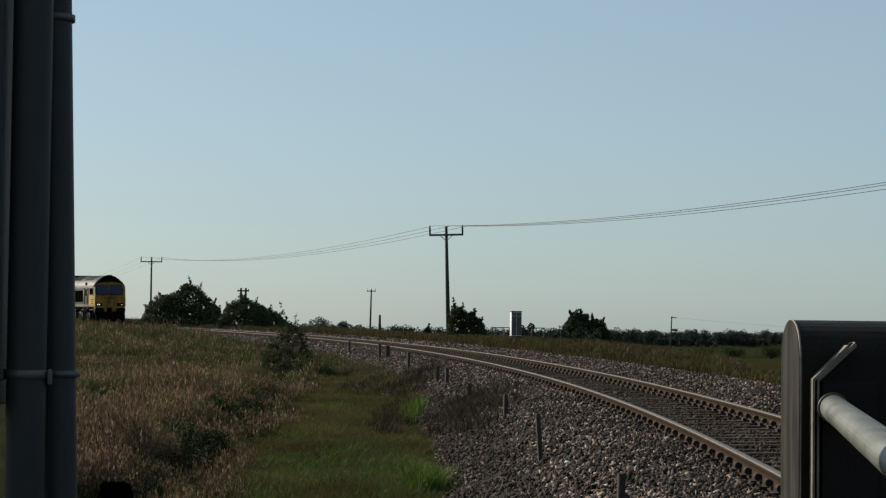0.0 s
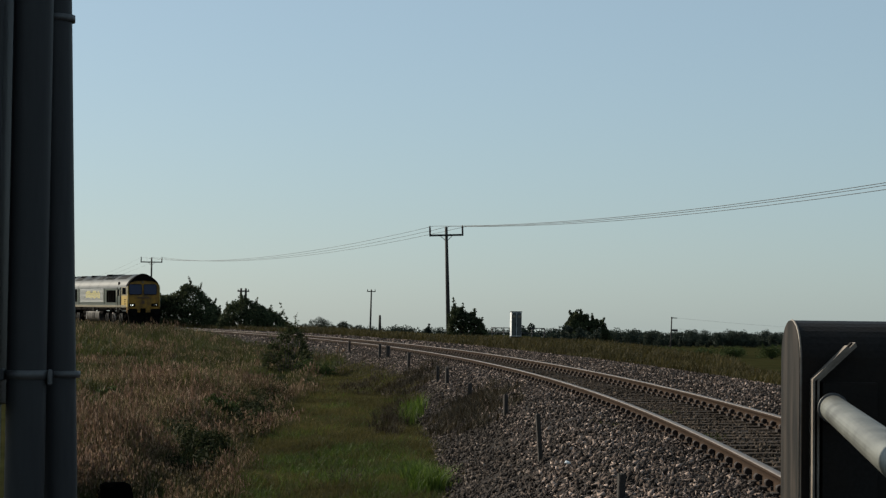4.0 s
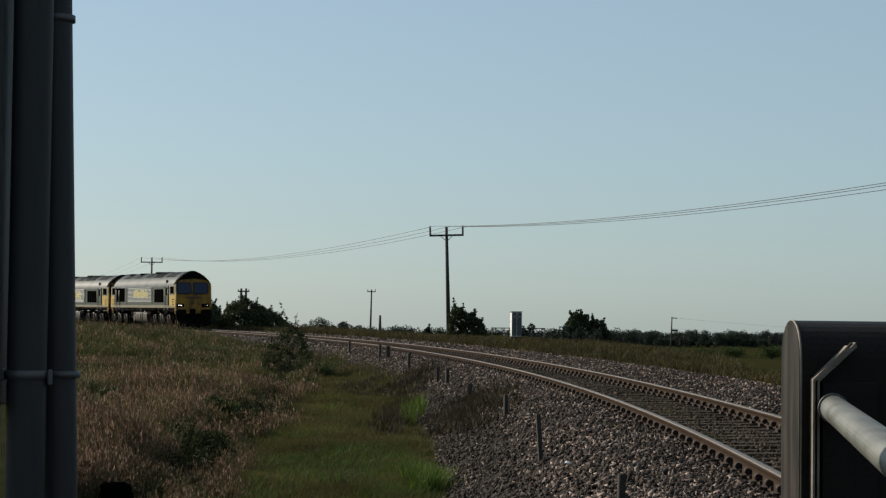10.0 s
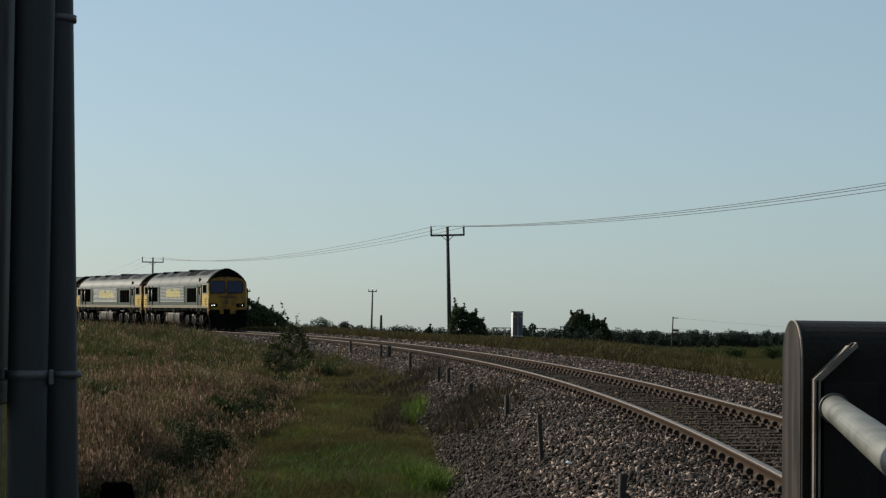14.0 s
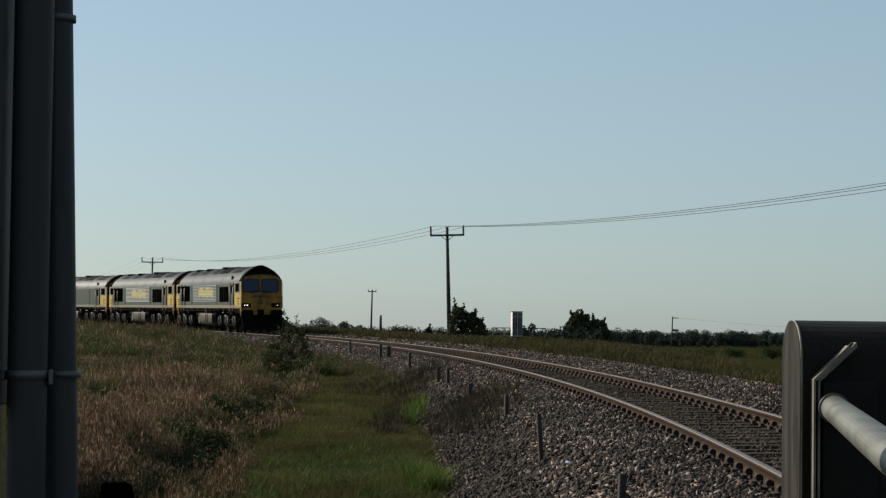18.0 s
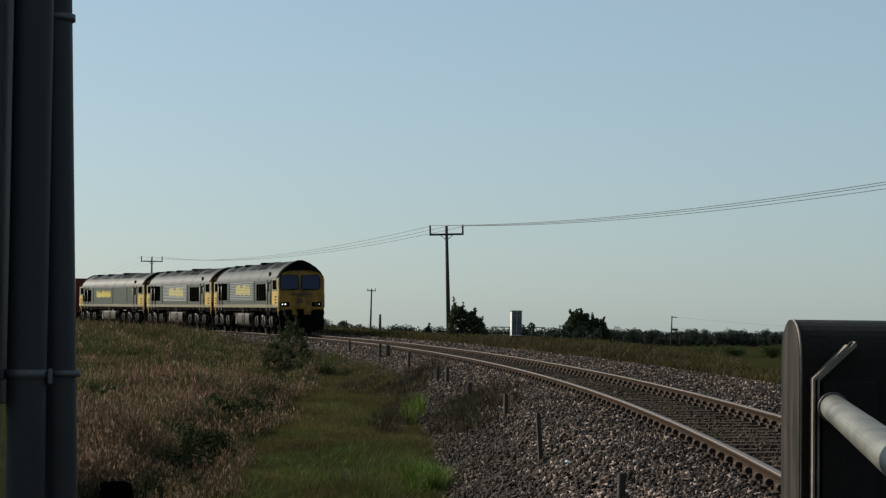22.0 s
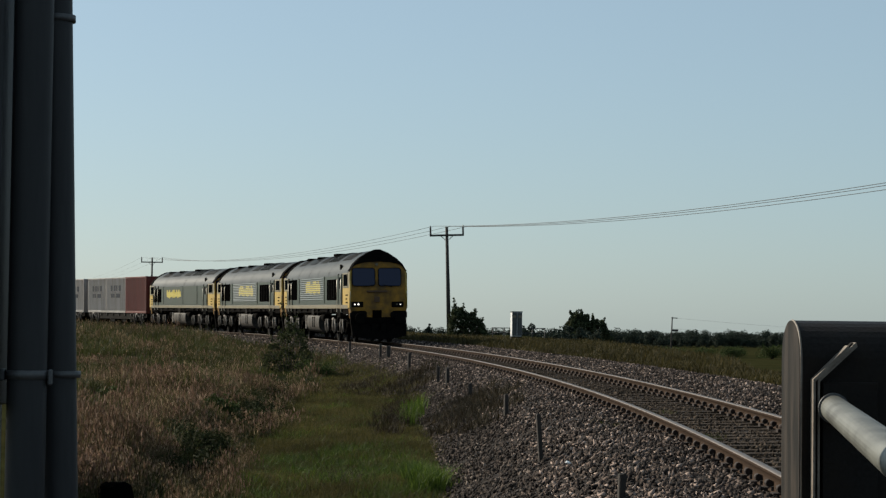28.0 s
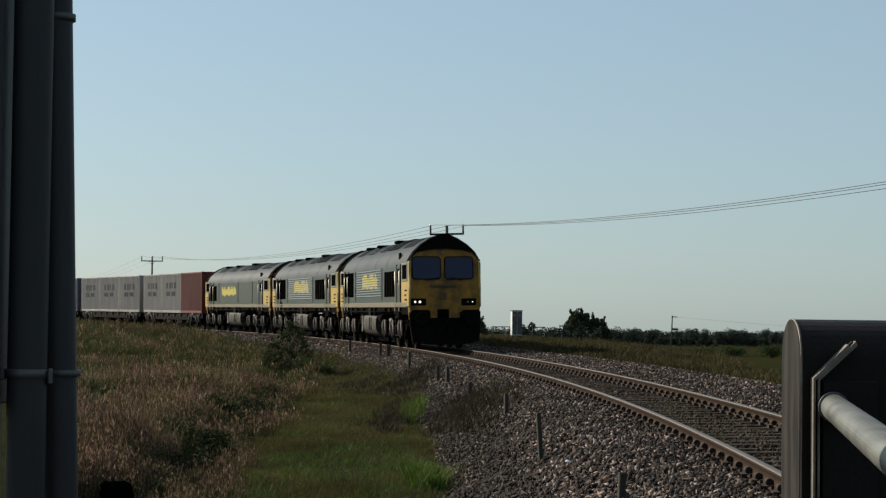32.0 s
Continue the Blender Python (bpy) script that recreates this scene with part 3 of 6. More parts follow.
def rounded_rect(y0, y1, z0, z1, r, n=4):
    pts = []
    for cy, cz, a0 in ((y1 - r, z1 - r, 0), (y0 + r, z1 - r, 90), (y0 + r, z0 + r, 180), (y1 - r, z0 + r, 270)):
        for k in range(n + 1):
            a = radians(a0 + 90 * k / n)
            pts.append((cy + r * math.cos(a), cz + r * math.sin(a)))
    return pts


def cab_front(loco, sg, lit):
    """One driving end; sg = 1 for the front, -1 for the rear."""
    X = 10.2 * sg
    bm = bmesh.new()
    ring = [(y, z) for y, z in body_ring() if z <= 3.30 or abs(y) < 1.2]
    low = [(1.19, 1.05), (1.23, 1.46)]
    full = low + [p for p in BODY[1:7]]
    outline = full + [(-y, z) for y, z in full[::-1]]
    # the yellow face, slightly raked above the waist
    def fx(z):
        return X - sg * max(0.0, z - 2.2) * 0.11
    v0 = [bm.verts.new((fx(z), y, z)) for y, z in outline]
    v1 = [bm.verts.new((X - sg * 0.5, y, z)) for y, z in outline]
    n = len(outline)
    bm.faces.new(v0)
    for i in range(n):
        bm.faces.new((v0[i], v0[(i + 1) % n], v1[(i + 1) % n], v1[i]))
    face = part("cab_front", bm, M_YELLOW_SHADED, loco, "grimy yellow cab front, its shade put into the colour")
    # dark brow under the roof peak
    bm = bmesh.new()
    top = [(1.265, 3.08), (1.215, 3.14), (1.055, 3.405), (0.80, 3.65), (0.46, 3.87), (0.10, 4.02)]
    peak = top + [(-y, z) for y, z in top[::-1]]
    under = [(-1.19, 3.16), (-0.98, 3.36), (-0.6, 3.46), (0.0, 3.50), (0.6, 3.46), (0.98, 3.36), (1.19, 3.16)]
    out = peak + under
    a = [bm.verts.new((fx(z) + sg * 0.06, y, z)) for y, z in out]
    b = [bm.verts.new((X - sg * 0.62, y, z)) for y, z in out]
    n = len(out)
    bm.faces.new(a)
    for i in range(n):
        bm.faces.new((a[i], a[(i + 1) % n], b[(i + 1) % n], b[i]))
    bm.faces.new(b[::-1])
    part("brow", bm, M_BLACK, loco, "black brow under the roof peak")
    for side in (-1, 1):
        y0, y1 = (v - 0.07 * sg for v in sorted((side * 0.09, side * 1.05)))
        bm = bmesh.new()
        o = rounded_rect(y0 - 0.03, y1 + 0.03, 2.43, 3.23, 0.13)
        i_ = rounded_rect(y0, y1, 2.46, 3.20, 0.10)
        A = [bm.verts.new((fx(z) + sg * 0.025, y, z)) for y, z in o]
        B = [bm.verts.new((fx(z) + sg * 0.025, y, z)) for y, z in i_]
        C = [bm.verts.new((fx(z) - sg * 0.02, y, z)) for y, z in o]
        k = len(o)
        for q in range(k):
            bm.faces.new((A[q], A[(q + 1) % k], B[(q + 1) % k], B[q]))
            bm.faces.new((A[q], A[(q + 1) % k], C[(q + 1) % k], C[q]))
        wf = part("windscreen_frame", bm, M_BLACK, face)
        bm = bmesh.new()
        A = [bm.verts.new((fx(z) + sg * 0.012, y, z)) for y, z in i_]
        bm.faces.new(A)
        part("windscreen", bm, M_GLASS, face, "dark blue tinted windscreen")
        bm = bmesh.new()
        yc = side * 0.62
        bm_tube(bm, (fx(2.42) + sg * 0.05, yc, 2.40), (fx(2.5) + sg * 0.04, yc - side * 0.42, 2.50), 0.010, seg=6)
        part("wiper", bm, M_BLACK, face)
        # lamp cluster
        y0, y1 = (v - 0.05 * sg for v in sorted((side * 0.62, side * 1.14)))
        bm = box_bm(min(X, X + sg * 0.05), max(X, X + sg * 0.05), y0, y1, 1.53, 1.77, 0.02)
        cl = part("lamp_housing", bm, M_BLACK, face)
        for j, yy in enumerate((0.84, 1.0)):
            bm = bmesh.new()
            on = lit and (side == -1 or j == 1)
            bm_tube(bm, (X + sg * 0.04, side * yy - 0.05 * sg, 1.65), (X + sg * 0.075, side * yy - 0.05 * sg, 1.65), 0.02 if on and side == 1 else 0.040 if j == 0 else 0.032, seg=14)
            part("headlamp", bm, M_LAMP if on else M_LAMP_OFF, cl, "lit white headlamp" if on else "")
        # buffers
        bm = bmesh.new()
        bm_tube(bm, (X - sg * 0.05, side * 0.865, 1.06), (X + sg * 0.30, side * 0.865, 1.06), 0.11, seg=12)
        bm_tube(bm, (X + sg * 0.30, side * 0.865, 1.06), (X + sg * 0.46, side * 0.865, 1.06), 0.075, seg=12)
        bm_tube(bm, (X + sg * 0.46, side * 0.865, 1.06), (X + sg * 0.475, side * 0.865, 1.06), 0.24, 0.23, seg=18)
        part("buffer", bm, M_BLACK, loco)
        # air hoses beside the coupling
        bm = bmesh.new()
        bm_path(bm, [(X + sg * 0.03, side * 0.36, 0.92), (X + sg * 0.16, side * 0.37, 0.8), (X + sg * 0.17, side * 0.34, 0.55), (X + sg * 0.1, side * 0.27, 0.42)], [0.028] * 4)
        part("brake_hose", bm, M_BLACK, loco)
        # rounded corner post of the cab
        bm = bmesh.new()
        bm_path(bm, [(X - sg * 0.03, side * 1.222, 1.48), (X - sg * 0.03, side * 1.222, 2.2), (fx(2.95) - sg * 0.03, side * 1.222, 2.95), (fx(3.1) - sg * 0.03, side * 1.19, 3.1)], [0.045] * 4, 10)
        part("corner_post", bm, M_YELLOW, loco)
        # step irons and handrail at the corner
        bm = bmesh.new()
        bm_path(bm, [(X + sg * 0.02, side * 1.24, 1.5), (X + sg * 0.07, side * 1.24, 1.55), (X + sg * 0.07, side * 1.24, 2.15), (X + sg * 0.02, side * 1.24, 2.2)], [0.014] * 4)
        part("handrail", bm, M_RAILBAR, loco)
    bm = box_bm(min(X, X + sg * 0.03), max(X, X + sg * 0.03), -0.45 - 0.07 * sg, 0.45 - 0.07 * sg, 2.16, 2.25, 0.01)
    part("number_panel", bm, M_GRIMY_BADGE, face, "plain grimy dark panel")
    bm = box_bm(min(X, X + sg * 0.02), max(X, X + sg * 0.02), -0.12 - 0.07 * sg, 0.12 - 0.07 * sg, 1.74, 1.98, 0.01)
    part("badge", bm, M_GRIMY_BADGE, face, "small worn badge")
    bm = bmesh.new()
    bm_tube(bm, (fx(3.37) + sg * 0.0, -0.06 * sg, 3.37), (fx(3.37) + sg * 0.06, -0.06 * sg, 3.37), 0.06, seg=14)
    part("marker_lamp", bm, M_LAMP_OFF, face)
    # buffer beam, coupling pocket, snow plough
    bm = box_bm(min(X - sg * 0.2, X + sg * 0.02), max(X - sg * 0.2, X + sg * 0.02), -1.22, 1.22, 0.80, 1.11, 0.03)
    part("buffer_beam", bm, M_BLACK, loco)
    for side in (-1, 1):
        y0, y1 = sorted((side * 0.52, side * 1.235))
        out = [(y0, 1.08), (y1, 1.08), (y1, 1.32), (y1 - 0.08, 1.38), (y0 + 0.12, 1.37), (y0, 1.28)]
        bm = bmesh.new()
        bm_prism(bm, out, "x", *sorted((X - sg * 0.2, X + sg * 0.06)))
        part("buffer_housing", bm, M_BLACK, loco)
    bm = box_bm(min(X, X + sg * 0.04), max(X, X + sg * 0.04), -0.20 - 0.07 * sg, 0.20 - 0.07 * sg, 1.08, 1.40, 0.02)
    part("coupling_pocket", bm, M_DARK, loco)
    bm = bmesh.new()
    bm_path(bm, [(X + sg * 0.02, 0, 1.02), (X + sg * 0.25, 0, 0.98), (X + sg * 0.30, 0, 0.7), (X + sg * 0.22, 0, 0.55)], [0.045, 0.045, 0.04, 0.03])
    part("coupling_hook", bm, M_BLACK, loco)
    bm = bmesh.new()
    out = [(-1.22, 0.82), (1.22, 0.82), (1.16, 0.30), (0.55, 0.17), (-0.55, 0.17), (-1.16, 0.30)]
    A = [bm.verts.new((X + sg * (0.12 + 0.16 * (0.82 - z)), y, z)) for y, z in out]
    B = [bm.verts.new((X - sg * 0.1, y, z)) for y, z in out]
    bm.faces.new(A)
    bm.faces.new(B[::-1])
    for i in range(len(out)):
        bm.faces.new((A[i], A[(i + 1) % len(out)], B[(i + 1) % len(out)], B[i]))
    part("snow_plough", bm, M_BLACK, loco, "black snow plough under the buffer beam")


def lettering(x0, x1, Y, sd, z0, z1, loco, seed):
    """A worn yellow wordmark as a plain ragged patch: columns of uneven height, joined in one mesh."""
    rng = random.Random(seed)
    bm = bmesh.new()
    n = 12
    for k in range(n):
        a, b = x0 + (x1 - x0) * k / n, x0 + (x1 - x0) * (k + 0.86) / n
        lo, hi = z0 + rng.uniform(0, 0.12), z1 - rng.choice((0.0, 0.0, 0.12, 0.16))
        bm_box(bm, a, b, min(Y, Y + sd * 0.012), max(Y, Y + sd * 0.012), lo, hi)
    bm_box(bm, x0, x1, min(Y, Y + sd * 0.008), max(Y, Y + sd * 0.008), z0 + 0.14, z0 + 0.3)
    part("lettering", bm, M_LOGO, loco, "plain worn yellow lettering patch")


def locomotive(label, lit, turned):
    """A six-axle diesel locomotive with a cab at each end; turned: the other side shows."""
    loco = thing("locomotive", label, "locomotive", "coupled locomotives")
    ring = body_ring()
    bm = bmesh.new()
    loft(bm, [[(x, y, z) for y, z in ring] for x in (-9.75, -6.5, -3.2, 0, 3.2, 6.5, 9.75)])
    n = len(ring)
    bm.verts.ensure_lookup_table()
    bm.faces.new([bm.verts[i] for i in range(n)][::-1])
    bm.faces.new([bm.verts[len(bm.verts) - n + i] for i in range(n)])
    bm.faces.ensure_lookup_table()
    for f in bm.faces:
        c = f.calc_center_median()
        f.material_index = 1 if c.z > 3.0 else 0
        f.smooth = c.z > 2.6 and len(f.verts) == 4
        if len(f.verts) > 4:
            for e in f.edges:
                e.smooth = False
    body = part("body", bm, [M_GREEN, M_ROOF], loco, "grimy green body with a pale grey roof")
    # roof: dark radiator screens, exhaust hump, ribs
    for x0, x1, dark in ((5.5, 7.9, True), (1.7, 4.35, False), (-0.9, 0.9, True), (-4.6, -2.4, False), (-8.0, -5.9, True)):
        for side in (-1, 1):
            bm = bmesh.new()
            pr = [(0.22, 3.95), (0.46, 3.85), (0.79, 3.63)]
            A = [bm.verts.new((x0, side * y, z + 0.012)) for y, z in pr]
            B = [bm.verts.new((x1, side * y, z + 0.012)) for y, z in pr]
            for i in range(2):
                bm.faces.new((A[i], A[i + 1], B[i + 1], B[i]))
            bmesh.ops.solidify(bm, geom=bm.faces[:], thickness=0.03)
            part("roof_screen" if dark else "roof_hatch", bm, M_SCREEN if dark else M_ROOF, loco)
    for x in (4.4, 1.2, -1.6, -5.1):
        bm = bmesh.new()
        loft(bm, [[(x + dx, y * 1.005, z + 0.02) for y, z in ring[2:-2]] for dx in (-0.03, 0.03)], close=False)
        bmesh.ops.solidify(bm, geom=bm.faces[:], thickness=0.02)
        part("roof_rib", bm, M_ROOF, loco)
    for x in (1.9, 2.45, 3.0, 3.55, 4.1):                    # arched covers over the silencer bay
        bm = bmesh.new()
        loft(bm, [[(x + dx, y * 1.02, z + up) for y, z in ring[5:-5]] for dx, up in ((-0.13, 0.0), (-0.07, 0.045), (0.07, 0.045), (0.13, 0.0))], close=False)
        bmesh.ops.solidify(bm, geom=bm.faces[:], thickness=0.02)
        part("roof_hoop", bm, M_ROOF, loco)
    bm = box_bm(0.95, 1.75, -0.45, 0.45, 3.93, 4.05, 0.05, 2)
    part("exhaust", bm, M_BLACK, loco, "soot-black exhaust housing on the roof")
    for x in (-3.5, -6.9):
        bm = bmesh.new()
        bm_tube(bm, (x, 0, 3.9), (x, 0, 4.01), 0.55, 0.5, seg=20)
        part("roof_fan", bm, M_DARK, loco)
    for sd in (-1, 1):
        Y = sd * 1.25
        flip = (sd == -1) == turned
        def span(a, b):
            """a and b metres behind the leading face."""
            return 10.2 - max(a, b), 10.2 - min(a, b)
        bm = side_panel(-9.7, 9.7, Y, 1.47, 1.64, 0.018)
        part("solebar_stripe", bm, M_STRIPE, loco, "pale dusty stripe along the solebar")
        if not flip:
            x0, x1 = span(3.5, 6.2)
            gr = part("grille", side_panel(x0, x1, Y, 1.85, 2.78, 0.015), M_DARK, loco, "tall dark air intake")
            for k in range(1, 4):
                xx = x0 + (x1 - x0) * k / 4
                part("grille_bar", side_panel(xx - 0.022, xx + 0.022, Y + sd * 0.015, 1.85, 2.78, 0.01), M_BOGIE, gr)
            x0, x1 = span(7.2, 14.7)
            for k in range(11):
                z = 1.86 + 0.098 * k
                bm = bmesh.new()
                bm_prism(bm, [(Y - sd * 0.01, z), (Y + sd * 0.020, z + 0.03), (Y - sd * 0.01, z + 0.085)], "x", x0, x1)
                part("louvre", bm, M_GREEN, loco)
            x0, x1 = span(8.2, 12.75)
            lettering(x0, x1, Y - sd * 0.004, sd, 2.14, 2.78, loco, 5)
            x0, x1 = span(15.7, 18.8)
            part("grille", side_panel(x0, x1, Y, 1.90, 2.92, 0.015), M_DARK, loco, "dark body-side opening")
            panels = (6.9, 14.95)
        else:
            x0, x1 = span(16.4, 19.1)
            gr = part("grille", side_panel(x0, x1, Y, 1.85, 2.78, 0.015), M_DARK, loco, "tall dark air intake")
            for k in range(1, 4):
                xx = x0 + (x1 - x0) * k / 4
                part("grille_bar", side_panel(xx - 0.022, xx + 0.022, Y + sd * 0.015, 1.85, 2.78, 0.01), M_BOGIE, gr)
            x0, x1 = span(9.9, 14.5)
            lettering(x0, x1, Y, sd, 2.12, 2.70, loco, 6)
            panels = (9.3, 15.6, 5.0)
        for a in panels:
            x0, x1 = span(a - 0.04, a + 0.04)
            part("panel_strip", side_panel(x0, x1, Y, 1.72, 2.95, 0.022), M_GREEN, loco)
        for end in (1, -1):
            xa, xb = sorted((end * 8.0, end * 10.12))
            # yellow cab side with its window and notices, then the door between handrails
            xc0, xc1 = sorted((end * (8.4 if end == 1 else 9.1), end * 10.16))
            part("cab_side_panel", side_panel(xc0, xc1, Y, 1.50, 2.36, 0.016), M_YELLOW, loco, "yellow cab side panel")
            part("cab_upper_panel", side_panel(xc0, xc1, Y, 2.37, 3.02, 0.012), M_CREAM, loco, "pale upper cab side")
            for q0, q1, zz in ((9.2, 9.75, 1.70), (9.2, 9.6, 1.86), (9.2, 9.75, 2.02)):
                x0, x1 = sorted((end * q0, end * q1))
                part("notice", side_panel(x0, x1, Y + sd * 0.016, zz, zz + 0.06, 0.005), M_BLACK, loco)
            x0, x1 = sorted((end * 8.62, end * 9.82))
            w = part("cab_window", side_panel(x0, x1, Y + sd * 0.0, 2.38, 3.02, 0.03), M_STRIPE, loco, "pale-framed cab side window")
            part("pane", side_panel(x0 + 0.09, x1 - 0.09, Y + sd * 0.03, 2.45, 2.95, 0.006), M_PANE, w)
            x0, x1 = sorted((end * 7.3, end * 8.05))
            dr = part("cab_door", side_panel(x0, x1, Y, 1.52, 2.95, 0.014), M_GREEN, loco)
            part("door_window", side_panel(x0 + 0.14, x1 - 0.14, Y + sd * 0.014, 2.35, 2.85, 0.008), M_PANE, dr)
            for hx, hm in ((7.18, M_BLACK), (8.2, M_BLACK)):
                part("door_pillar", side_panel(end * hx - 0.08, end * hx + 0.08, Y, 1.52, 3.0, 0.01), M_DARK, loco)
                bm = bmesh.new()
                yy = Y + sd * 0.07
                bm_path(bm, [(end * hx, Y, 1.30), (end * hx, yy, 1.34), (end * hx, yy, 2.74), (end * hx, Y, 2.78)], [0.019] * 4)
                part("handrail", bm, M_RAILBAR, loco)
            bm = bmesh.new()
            for zz in (0.45, 0.78, 1.1):
                bm_box(bm, min(end * 7.35, end * 8.0), max(end * 7.35, end * 8.0), min(sd * 1.1, sd * 1.34), max(sd * 1.1, sd * 1.34), zz, zz + 0.035)
            bm_box(bm, min(end * 7.30, end * 7.34), max(end * 7.30, end * 7.34), min(sd * 1.12, sd * 1.32), max(sd * 1.12, sd * 1.32), 0.42, 1.48)
            bm_box(bm, min(end * 8.0, end * 8.04), max(end * 8.0, end * 8.04), min(sd * 1.12, sd * 1.32), max(sd * 1.12, sd * 1.32), 0.42, 1.48)
            part("footstep", bm, M_BOGIE, loco, "grimy cab access steps")
        # black duct on the roof shoulder behind the cab
        bm = side_panel(7.05, 7.4, sd * 1.10, 3.06, 3.42, 0.06)
        part("roof_duct", bm, M_BLACK, loco)
        # underframe boxes, pipes and tank
        bm = bmesh.new()
        bm_box(bm, -9.6, 9.6, min(sd * 1.0, sd * 1.22), max(sd * 1.0, sd * 1.22), 1.22, 1.47)
        part("underframe", bm, M_BLACK, loco)
        for k in range(9):
            x = -8.2 + 1.95 * k + 0.25 * math.sin(k * 2.3)
            h = 0.22 + 0.1 * math.sin(k * 1.7)
            bm = box_bm(x, x + 0.45 + 0.2 * math.cos(k * 3.1), min(sd * 1.12, sd * 1.3), max(sd * 1.12, sd * 1.3), 1.44 - h, 1.45, 0.02)
            part("equipment_box", bm, M_BOGIE if k % 3 == 1 else M_BLACK, loco)
        bm = bmesh.new()
        bm_tube(bm, (-6.2, sd * 1.26, 1.30), (6.2, sd * 1.26, 1.30), 0.035, seg=8)
        part("air_pipe", bm, M_BLACK, loco)
        for rx in (2.6, -2.9):
            bm = bmesh.new()
            bm_tube(bm, (rx - 0.5, sd * 1.08, 1.05), (rx + 0.5, sd * 1.08, 1.05), 0.17, seg=12)
            part("air_reservoir", bm, M_BLACK, loco)
    bm = bmesh.new()
    curve = [(1.16, 1.16), (1.26, 1.12), (1.30, 1.02), (1.31, 0.82), (1.30, 0.64), (1.24, 0.50), (1.10, 0.39), (0.9, 0.34)]
    tank = curve + [(-y, z) for y, z in curve[::-1]]
    bm_prism(bm, tank, "x", -2.1, 1.9)
    for f in bm.faces:
        f.smooth = len(f.verts) == 4
        if not f.smooth:
            for e in f.edges:
                e.smooth = False
    tk = part("fuel_tank", bm, M_TANK, loco, "dusty grey fuel tank")
    for sd in (-1, 1):
        part("tank_edge", box_bm(-2.12, -1.86, min(sd * 1.29, sd * 1.335), max(sd * 1.29, sd * 1.335), 0.5, 1.14, 0.01), M_DUSTY_LIT, tk)
        for x in (0.0, 0.5):
            part("tank_strap", box_bm(x, x + 0.09, min(sd * 1.29, sd * 1.325), max(sd * 1.29, sd * 1.325), 0.6, 1.08), M_BLACK, tk)
    wm = wheelset_mesh(0.53)
    for xc in (6.63, -6.63):
        bogie(loco, xc, (-2.05, 0.0, 2.05), 0.53, wm)
    cab_front(loco, 1, lit)
    cab_front(loco, -1, False)
    return loco


def container(material, lettering, label):
    """A 20-foot box container with corrugated sides, corner posts, rails and castings; its base at z = 0."""
    L, W, H = 6.058, 2.438, 2.72
    c = thing("shipping_container", label, "container", "containers on the wagons")
    bm = bmesh.new()
    prof = []
    n = 20
    step = (L - 0.36) / n
    for k in range(n):
        x = -L / 2 + 0.18 + k * step
        prof += [(x, 0.0), (x + step * 0.30, 0.0), (x + step * 0.5, -0.034), (x + step * 0.8, -0.034)]
    prof.append((L / 2 - 0.18, 0.0))
    for sd in (-1, 1):
        a = [bm.verts.new((x, sd * (W / 2 - 0.012 + d), 0.16)) for x, d in prof]
        b = [bm.verts.new((x, sd * (W / 2 - 0.012 + d), H - 0.1)) for x, d in prof]
        for i in range(len(prof) - 1):
            bm.faces.new((a[i], a[i + 1], b[i + 1], b[i]))
    part("side_wall", bm, material, c, "corrugated steel side walls")
    bm = box_bm(-L / 2 + 0.05, L / 2 - 0.05, -W / 2 + 0.07, W / 2 - 0.07, H - 0.07, H - 0.02)
    part("roof_panel", bm, material, c)
    part("floor_panel", box_bm(-L / 2 + 0.05, L / 2 - 0.05, -W / 2 + 0.07, W / 2 - 0.07, 0.08, 0.15), M_BLACK, c)
    for sx in (-1, 1):
        bm = bmesh.new()
        x0, x1 = sorted((sx * (L / 2 - 0.03), sx * (L / 2 - 0.075)))
        bm_box(bm, x0, x1, -W / 2 + 0.1, W / 2 - 0.1, 0.12, H - 0.08)
        wall = part("end_wall", bm, material, c)
        r0, r1 = sorted((sx * (L / 2 - 0.029), sx * (L / 2 - 0.008)))
        for k in range(8):
            y = -W / 2 + 0.22 + k * 0.28
            part("end_rib", box_bm(r0, r1, y, y + 0.12, 0.2, H - 0.16), material, wall)
        for sy in (-1, 1):
            x0, x1 = sorted((sx * (L / 2 - 0.16), sx * L / 2))
            y0, y1 = sorted((sy * (W / 2 - 0.16), sy * W / 2))
            part("corner_post", box_bm(x0, x1, y0, y1, 0.118, H - 0.118, 0.02), material, c)
            for z0, z1 in ((0, 0.118), (H - 0.118, H)):
                part("corner_casting", box_bm(x0, x1, y0, y1, z0, z1, 0.012), material, c)
        for z0, z1 in ((0.0, 0.15), (H - 0.11, H - 0.01)):
            x0, x1 = sorted((sx * (L / 2 - 0.14), sx * (L / 2 - 0.01)))
            part("end_rail", box_bm(x0, x1, -W / 2 + 0.16, W / 2 - 0.16, z0, z1, 0.01), material, c)
    for sy in (-1, 1):
        y0, y1 = sorted((sy * (W / 2 - 0.1), sy * (W / 2 + 0.002)))
        part("bottom_rail", box_bm(-L / 2 + 0.16, L / 2 - 0.16, y0, y1, 0.01, 0.165, 0.012), material, c)
        part("top_rail", box_bm(-L / 2 + 0.16, L / 2 - 0.16, y0, y1, H - 0.11, H - 0.01, 0.012), material, c)
        if lettering:
            for row, (z, h, cols) in enumerate(((1.68, 0.42, (-1.5, -0.55, 0.15, 0.95)), (1.17, 0.3, (-1.5, -0.8, 0.1, 0.85)))):
                for k, x in enumerate(cols):
                    w = 0.42 + 0.16 * ((k + row) % 2)
